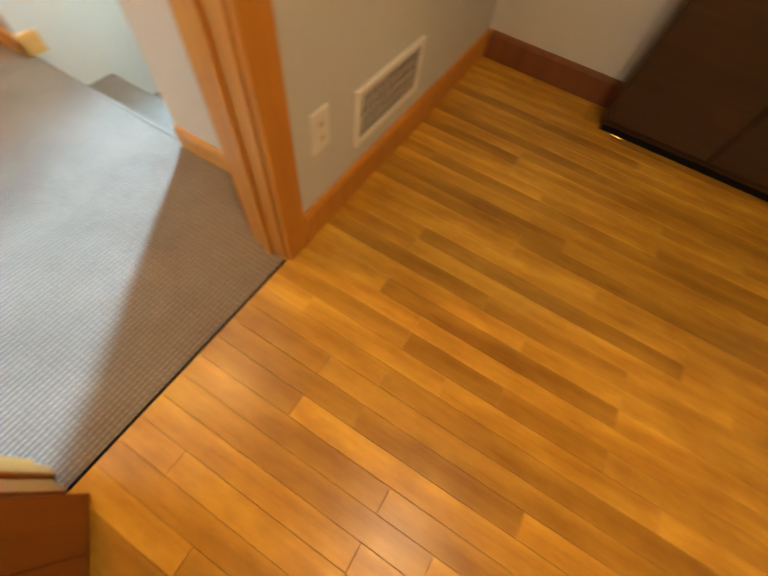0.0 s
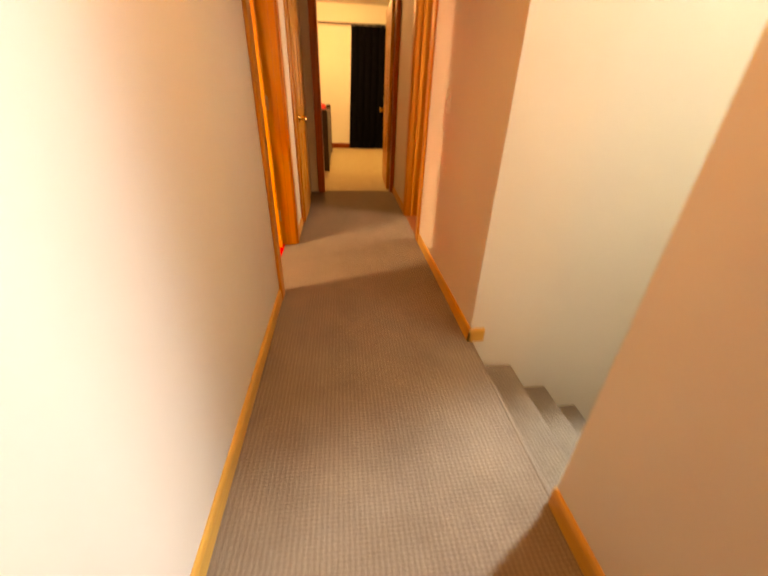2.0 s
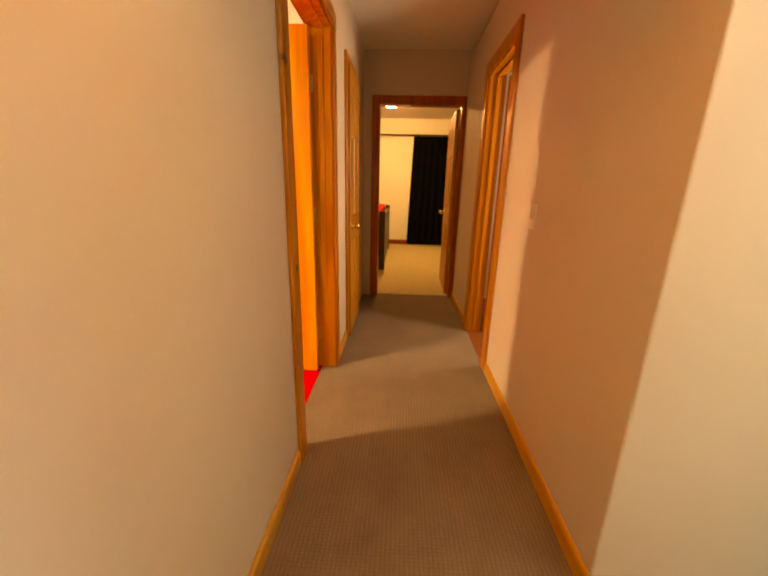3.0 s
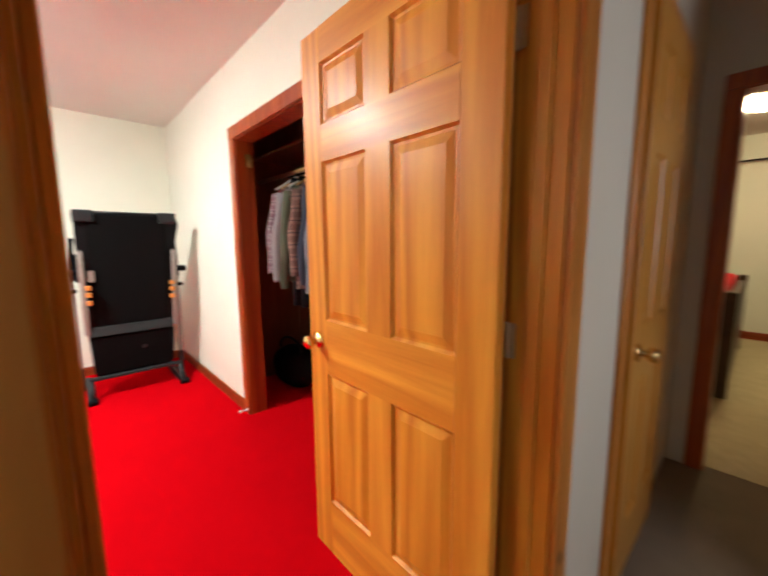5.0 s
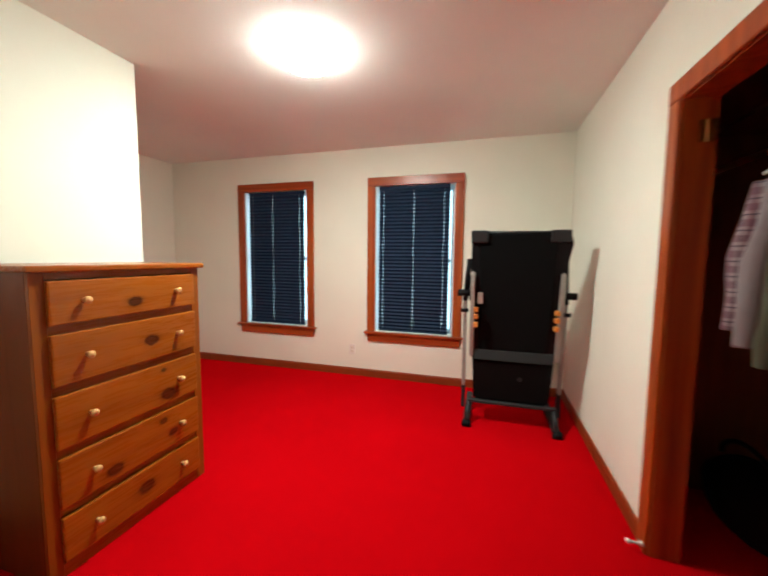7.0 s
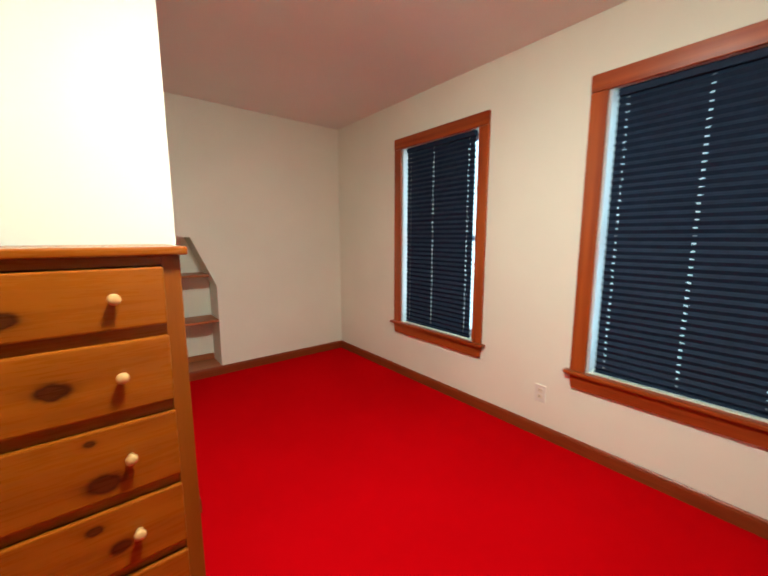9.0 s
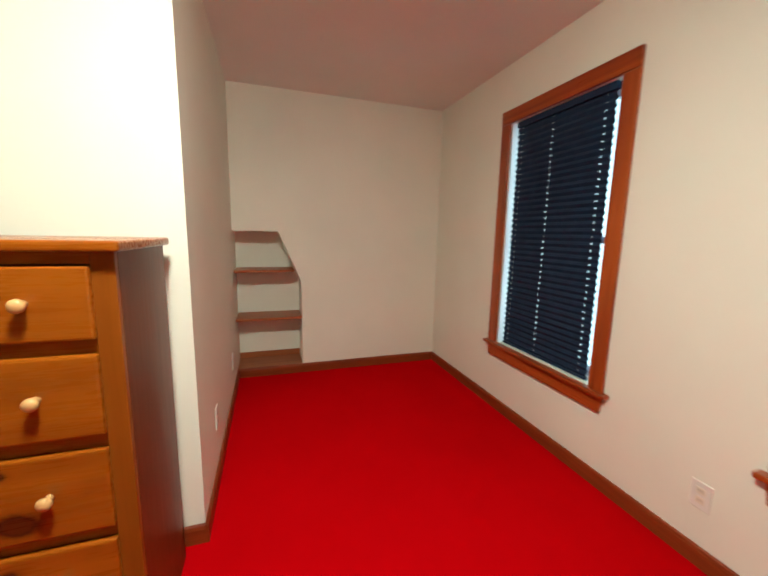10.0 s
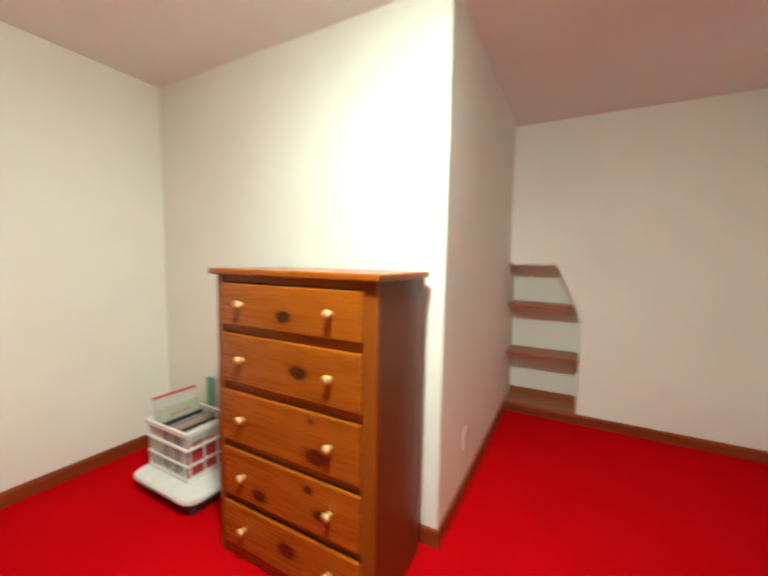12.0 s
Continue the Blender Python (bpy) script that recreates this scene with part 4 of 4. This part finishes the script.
def trousers(x, mat, seed):
    root = thing("hanging_trousers", pose(x, 3.5, 1.78), "black trousers folded over a hanger", "trousers", "clothes on the closet rod")
    bm = bmesh.new()
    n = 16
    rows = []
    for k in range(10):
        z = -0.03 - 0.92 * k / 9
        rows.append([bm.verts.new((0.018 * math.sin(a * 3 + seed + 4 * z) + (0.03 if math.cos(a) > 0 else -0.03) * abs(math.cos(a)), 0.17 * math.sin(a), z)) for a in [2 * math.pi * i / n for i in range(n)]])
    for p, q in zip(rows, rows[1:]):
        for i in range(n):
            bm.faces.new([p[i], p[(i + 1) % n], q[(i + 1) % n], q[i]])
    bm.faces.new(rows[-1])
    bm.faces.new(rows[0])
    part("cloth", bm, mat, root, smooth=True)
    h = rod((0, -0.19, -0.03), (0, 0, 0.025), 0.006, sides=8)
    rod((0, 0.19, -0.03), (0, 0, 0.025), 0.006, h, 8)
    rod((0, 0, 0.02), (0, 0, 0.075), 0.003, h, 8)
    part("hanger", h, BLACK, root)


for i, gx in enumerate((-2.03, -1.92, -1.7)):
    trousers(gx, CURTAIN, i)


def bag():
    root = thing("duffel_bag", pose(-2.5, 3.58, 0), "black soft duffel bag on the closet floor", "bag")
    bm = bmesh.new()
    bmesh.ops.create_uvsphere(bm, u_segments=28, v_segments=16, radius=1)
    for v in bm.verts:
        c = v.co
        k = 1 + 0.05 * noise.noise(c * 2.3)
        v.co = Vector((0.3 * c.x * k, 0.17 * c.y * k, 0.19 + 0.19 * max(c.z, -0.995) * k * (1 if c.z > -0.7 else 0.95)))
    part("body", bm, RUBBER, root, smooth=True)
    strap = bmesh.new()
    pts = [Vector((0.2 * math.cos(a), -0.05, 0.34 + 0.12 * math.sin(a))) for a in [math.pi * i / 10 for i in range(11)]]
    for a, b in zip(pts, pts[1:]):
        rod(a, b, 0.012, strap, 8)
    part("strap", strap, BLACK, root)


bag()


def shoe_rack():
    root = thing("shoe_rack", pose(-1.74, 3.62, 0), "small white plastic shoe rack on the closet floor", "shoe rack")
    for x in (-0.14, 0.14):
        for y in (-0.1, 0.1):
            part("leg", box(x - 0.012, x + 0.012, y - 0.012, y + 0.012, 0, 0.28, 0.003), WHITE, root)
    for z in (0.08, 0.2):
        part("shelf", box(-0.128, 0.128, -0.11, 0.11, z, z + 0.012, 0.003), WHITE, root)


shoe_rack()


# crate of papers on a lidded tote
def tote():
    root = thing("storage_tote", pose(-0.825, 0.435, 0), "low smoky plastic tote with a white lid", "storage box")
    bm = bmesh.new()
    prism([(-0.24, -0.17), (0.24, -0.17), (0.24, 0.17), (-0.24, 0.17)], 0.0, 0.084, "z", 0.015, bm)
    part("tub", bm, plain("smoky_plastic", (0.12, 0.09, 0.1), 0.3), root)
    lid = []
    for cx, cy, a0 in ((0.2, 0.135, 0), (-0.2, 0.135, 90), (-0.2, -0.135, 180), (0.2, -0.135, 270)):
        lid += [(cx + 0.08 * math.cos(radians(a0 + d)), cy + 0.08 * math.sin(radians(a0 + d))) for d in (0, 22, 45, 68, 90)]
    part("lid", prism(lid, 0.078, 0.105, "z", 0.006), WHITE, root, "off-white snap lid with rounded corners")


tote()


def crate():
    root = thing("milk_crate", pose(-0.76, 0.405, 0.105), "white plastic lattice crate full of papers and records", "crate")
    hx, hy, h = 0.185, 0.145, 0.29
    for z0, z1, o in ((0.0, 0.02, 0.0), (0.09, 0.105, 0.003), (0.18, 0.197, 0.005), (0.265, 0.29, 0.012)):
        bm = bmesh.new()
        for a, b, c, d in ((-hx - o, hx + o, -hy - o, -hy + 0.006), (-hx - o, hx + o, hy - 0.006, hy + o), (-hx - o, -hx + 0.006, -hy + 0.006, hy - 0.006), (hx - 0.006, hx + o, -hy + 0.006, hy - 0.006)):
            box(a, b, c, d, z0, z1, 0.002, bm)
        part("band", bm, WHITE, root)
    for i in range(11):
        x = -hx + 0.012 + i * (2 * hx - 0.024) / 10
        for y in (-hy + 0.003, hy - 0.003):
            part("rib", box(x - 0.004, x + 0.004, y - 0.002, y + 0.002, 0.02, 0.265), WHITE, root)
    for i in range(4):
        y = -hy + 0.02 + i * (2 * hy - 0.04) / 3
        for x in (-hx + 0.003, hx - 0.003):
            part("rib", box(x - 0.002, x + 0.002, y - 0.004, y + 0.004, 0.02, 0.265), WHITE, root)
    part("base", box(-hx + 0.006, hx - 0.006, -hy + 0.006, hy - 0.006, 0.004, 0.012), WHITE, root)


crate()
for i, (dx, z1, w, colr, lab) in enumerate((
        (0.115, 0.36, 0.255, (0.62, 0.6, 0.42), "pale yellow-green folder standing in the crate"),
        (0.15, 0.41, 0.262, (0.7, 0.68, 0.62), "white album with a red edge standing in the crate"),
        (0.07, 0.285, 0.25, (0.03, 0.03, 0.035), "black folder standing in the crate"),
        (0.035, 0.275, 0.25, (0.3, 0.3, 0.3), "grey folder standing in the crate"),
        (-0.01, 0.27, 0.25, (0.5, 0.35, 0.22), "tan folder standing in the crate"),
        (-0.05, 0.26, 0.25, (0.04, 0.04, 0.045), "black folder standing in the crate"),
        (-0.1, 0.265, 0.25, (0.6, 0.57, 0.5), "cream papers standing in the crate"),
        (-0.15, 0.2, 0.25, (0.55, 0.06, 0.05), "red folder standing in the crate"))):
    ob = thing("folder", pose(-0.76 + dx, 0.405, 0.118, 0, 0, 90), lab, "folder", "papers in the crate")
    part("cover", box(-w / 2, w / 2, -0.006, 0.006, 0, z1 - 0.02, 0.002), plain("folder_card", colr, 0.7), ob)
    if i == 1:
        part("red_edge", box(-w / 2, w / 2, -0.007, 0.007, z1 - 0.02, z1 - 0.008, 0.001), plain("red_binding", (0.6, 0.04, 0.06), 0.6), ob, "red binding strip")
    if i == 0:
        part("print_bar", box(-0.07, 0.06, 0.0062, 0.0068, z1 - 0.085, z1 - 0.068), plain("pink_print", (0.65, 0.35, 0.3), 0.7), ob)
bk = thing("green_book", pose(-0.705, 0.232, 0.105), "tall pale green booklet standing by the crate", "book")
part("cover", box(-0.03, 0.03, -0.008, 0.008, 0, 0.47, 0.002), plain("green_card", (0.22, 0.5, 0.36), 0.6), bk)


# dark cabinet in the board-floor room
def cabinet():
    root = thing("cabinet", pose(2.2, -0.64, 0), "dark walnut cabinet standing on the board floor", "cabinet")
    part("body", box(0.01, 0.21, -1.35, -0.005, 0.03, 0.95, 0.004), DARKWOOD, root)
    part("plinth", box(0.02, 0.2, -1.33, -0.02, 0.0, 0.03), BLACK, root)
    part("top", box(-0.015, 0.21, -1.37, 0.015, 0.95, 0.975, 0.006), DARKWOOD, root)
    for i in range(3):
        y = -0.02 - 0.44 * i
        d = part("door", box(-0.008, 0.01, y - 0.43, y, 0.06, 0.93, 0.004), DARKWOOD, root)
        part("pull", rod((-0.025, y - 0.4, 0.5), (-0.025, y - 0.4, 0.6), 0.006), BRASS, d)
    part("foot_plate", box(-0.006, 0.03, -0.13, -0.075, 0.0, 0.012, 0.003), BRASS, root, "small bright metal foot plate")


cabinet()

# ---------------------------------------------------------------- the bedroom at the end
wall("wall_bedroom_north", "y", BED_N, BED_N + 0.12, -2.4, 3.0, 0, 2.58, WALL)
wall("wall_bedroom_west", "x", -2.4, -2.28, END_Y + 0.12, BED_N, 0, 2.58, WALL)
wall("wall_bedroom_east", "x", 2.88, 3.0, END_Y + 0.12, BED_N, 0, 2.58, WALL)
slab("ceiling_bedroom", -2.4, 3.0, END_Y, BED_N + 0.12, 2.58, 2.68, CEIL, "painted bedroom ceiling", "ceiling")


def curtain(x0, x1, flare):
    root = thing("curtain", pose((x0 + x1) / 2, BED_N - 0.08, 0), "floor-length black curtain, drawn", "curtain", "bedroom curtains")
    bm = bmesh.new()
    n, half = 90, (x1 - x0) / 2
    rows = []
    for k in range(13):
        z = 0.02 + 2.22 * k / 12
        pull = 1 + flare * (1 - k / 12)
        rows.append([bm.verts.new((-half * pull + (half * pull + half) * i / n, 0.025 * math.sin(i * 0.72) + 0.008 * math.sin(i * 0.31 + z * 2), z)) for i in range(n + 1)])
    for p, q in zip(rows, rows[1:]):
        for i in range(n):
            bm.faces.new([p[i], p[i + 1], q[i + 1], q[i]])
    bmesh.ops.solidify(bm, geom=bm.faces[:], thickness=0.003)
    part("drape", bm, CURTAIN, root, smooth=True)


curtain(0.63, 2.0, 0.1)
curtain(-1.7, -0.1, 0.0)
cr = thing("curtain_rod", pose(0, BED_N - 0.08, 2.26), "dark curtain rod over the black curtains", "curtain rod")
part("pole", rod((-1.9, 0, 0), (2.3, 0, 0), 0.011), BLACK, cr)
for x in (-1.6, 0.2, 2.1):
    part("bracket", box(x - 0.01, x + 0.01, 0, 0.08, -0.012, 0.012), BLACK, cr)


def bed():
    root = thing("bed", pose(0.16, 6.95, 0), "dark wooden bed with a red blanket", "bed")
    part("footboard", box(-0.04, 0.02, -0.98, 0.98, 0.06, 0.82, 0.008), DARKWOOD, root)
    for y in (-0.98, 0.98):
        part("bed_post", box(-0.05, 0.03, y - 0.04, y + 0.04, 0, 0.88, 0.008), DARKWOOD, root)
    part("mattress", box(-2.1, -0.045, -0.94, 0.94, 0.25, 0.72, 0.06, segments=3), BEDDING, root)
    part("blanket", box(-2.05, -0.05, -0.975, 0.97, 0.3, 0.9, 0.07, segments=3), BEDDING, root, "rumpled red blanket")
    for y in (-0.94, 0.90):
        part("side_rail", box(-2.1, -0.04, y, y + 0.04, 0.2, 0.32), DARKWOOD, root)
    for y in (-0.9, 0.9):
        part("leg", box(-2.1, -2.03, y - 0.035, y + 0.035, 0, 0.26), DARKWOOD, root)


bed()


# ---------------------------------------------------------------- strip floor, board by board
def strip_floor():
    root = thing("floor_board_room", Matrix(), "worn orange-brown oak strip flooring", "floor", kind="structure")
    part("subfloor", box(-1.5, 2.42, -2.6, DOOR_Y, -0.2, -0.012), CLOSET, root)
    rng = random.Random(7)
    w = 0.062
    meshes = {}
    def board(length):
        if length not in meshes:
            bm = box(0.0003, w - 0.0003, 0.0003, length - 0.0003, -0.012, 0.0, 0.0007)
            bmesh.ops.recalc_face_normals(bm, faces=bm.faces)
            me = bpy.data.meshes.new("board")
            bm.to_mesh(me)
            bm.free()
            me.materials.append(BOARD)
            meshes[length] = me
        return meshes[length]
    x = -0.62
    while x < 2.42 - w:
        y = DOOR_Y
        first = True
        while y > -2.55:
            length = rng.choice((0.3, 0.45, 0.6, 0.75, 0.9, 1.05))
            if first:
                length = rng.choice((0.15, 0.3, 0.45, 0.6, 0.75))
                first = False
            length = min(length, round(2.6 + y, 2))
            if length < 0.05:
                break
            ob = new("board", board(length))
            ob.parent = root
            ob.matrix_basis = pose(x, y - length, rng.uniform(-0.0006, 0.0))
            y -= length
        x += w
    bm = box(-1.5, -0.6205, -2.6, DOOR_Y, -0.012, 0.0)
    part("boards", bm, BOARD, root)["kind"] = "stuff"


strip_floor()
tagged(link("threshold_edge", box(0.123, 0.857, DOOR_Y - 0.003, DOOR_Y + 0.005, -0.01, 0.002, 0.001), CURTAIN), "dark carpet edge at the doorway", "threshold", kind="structure")
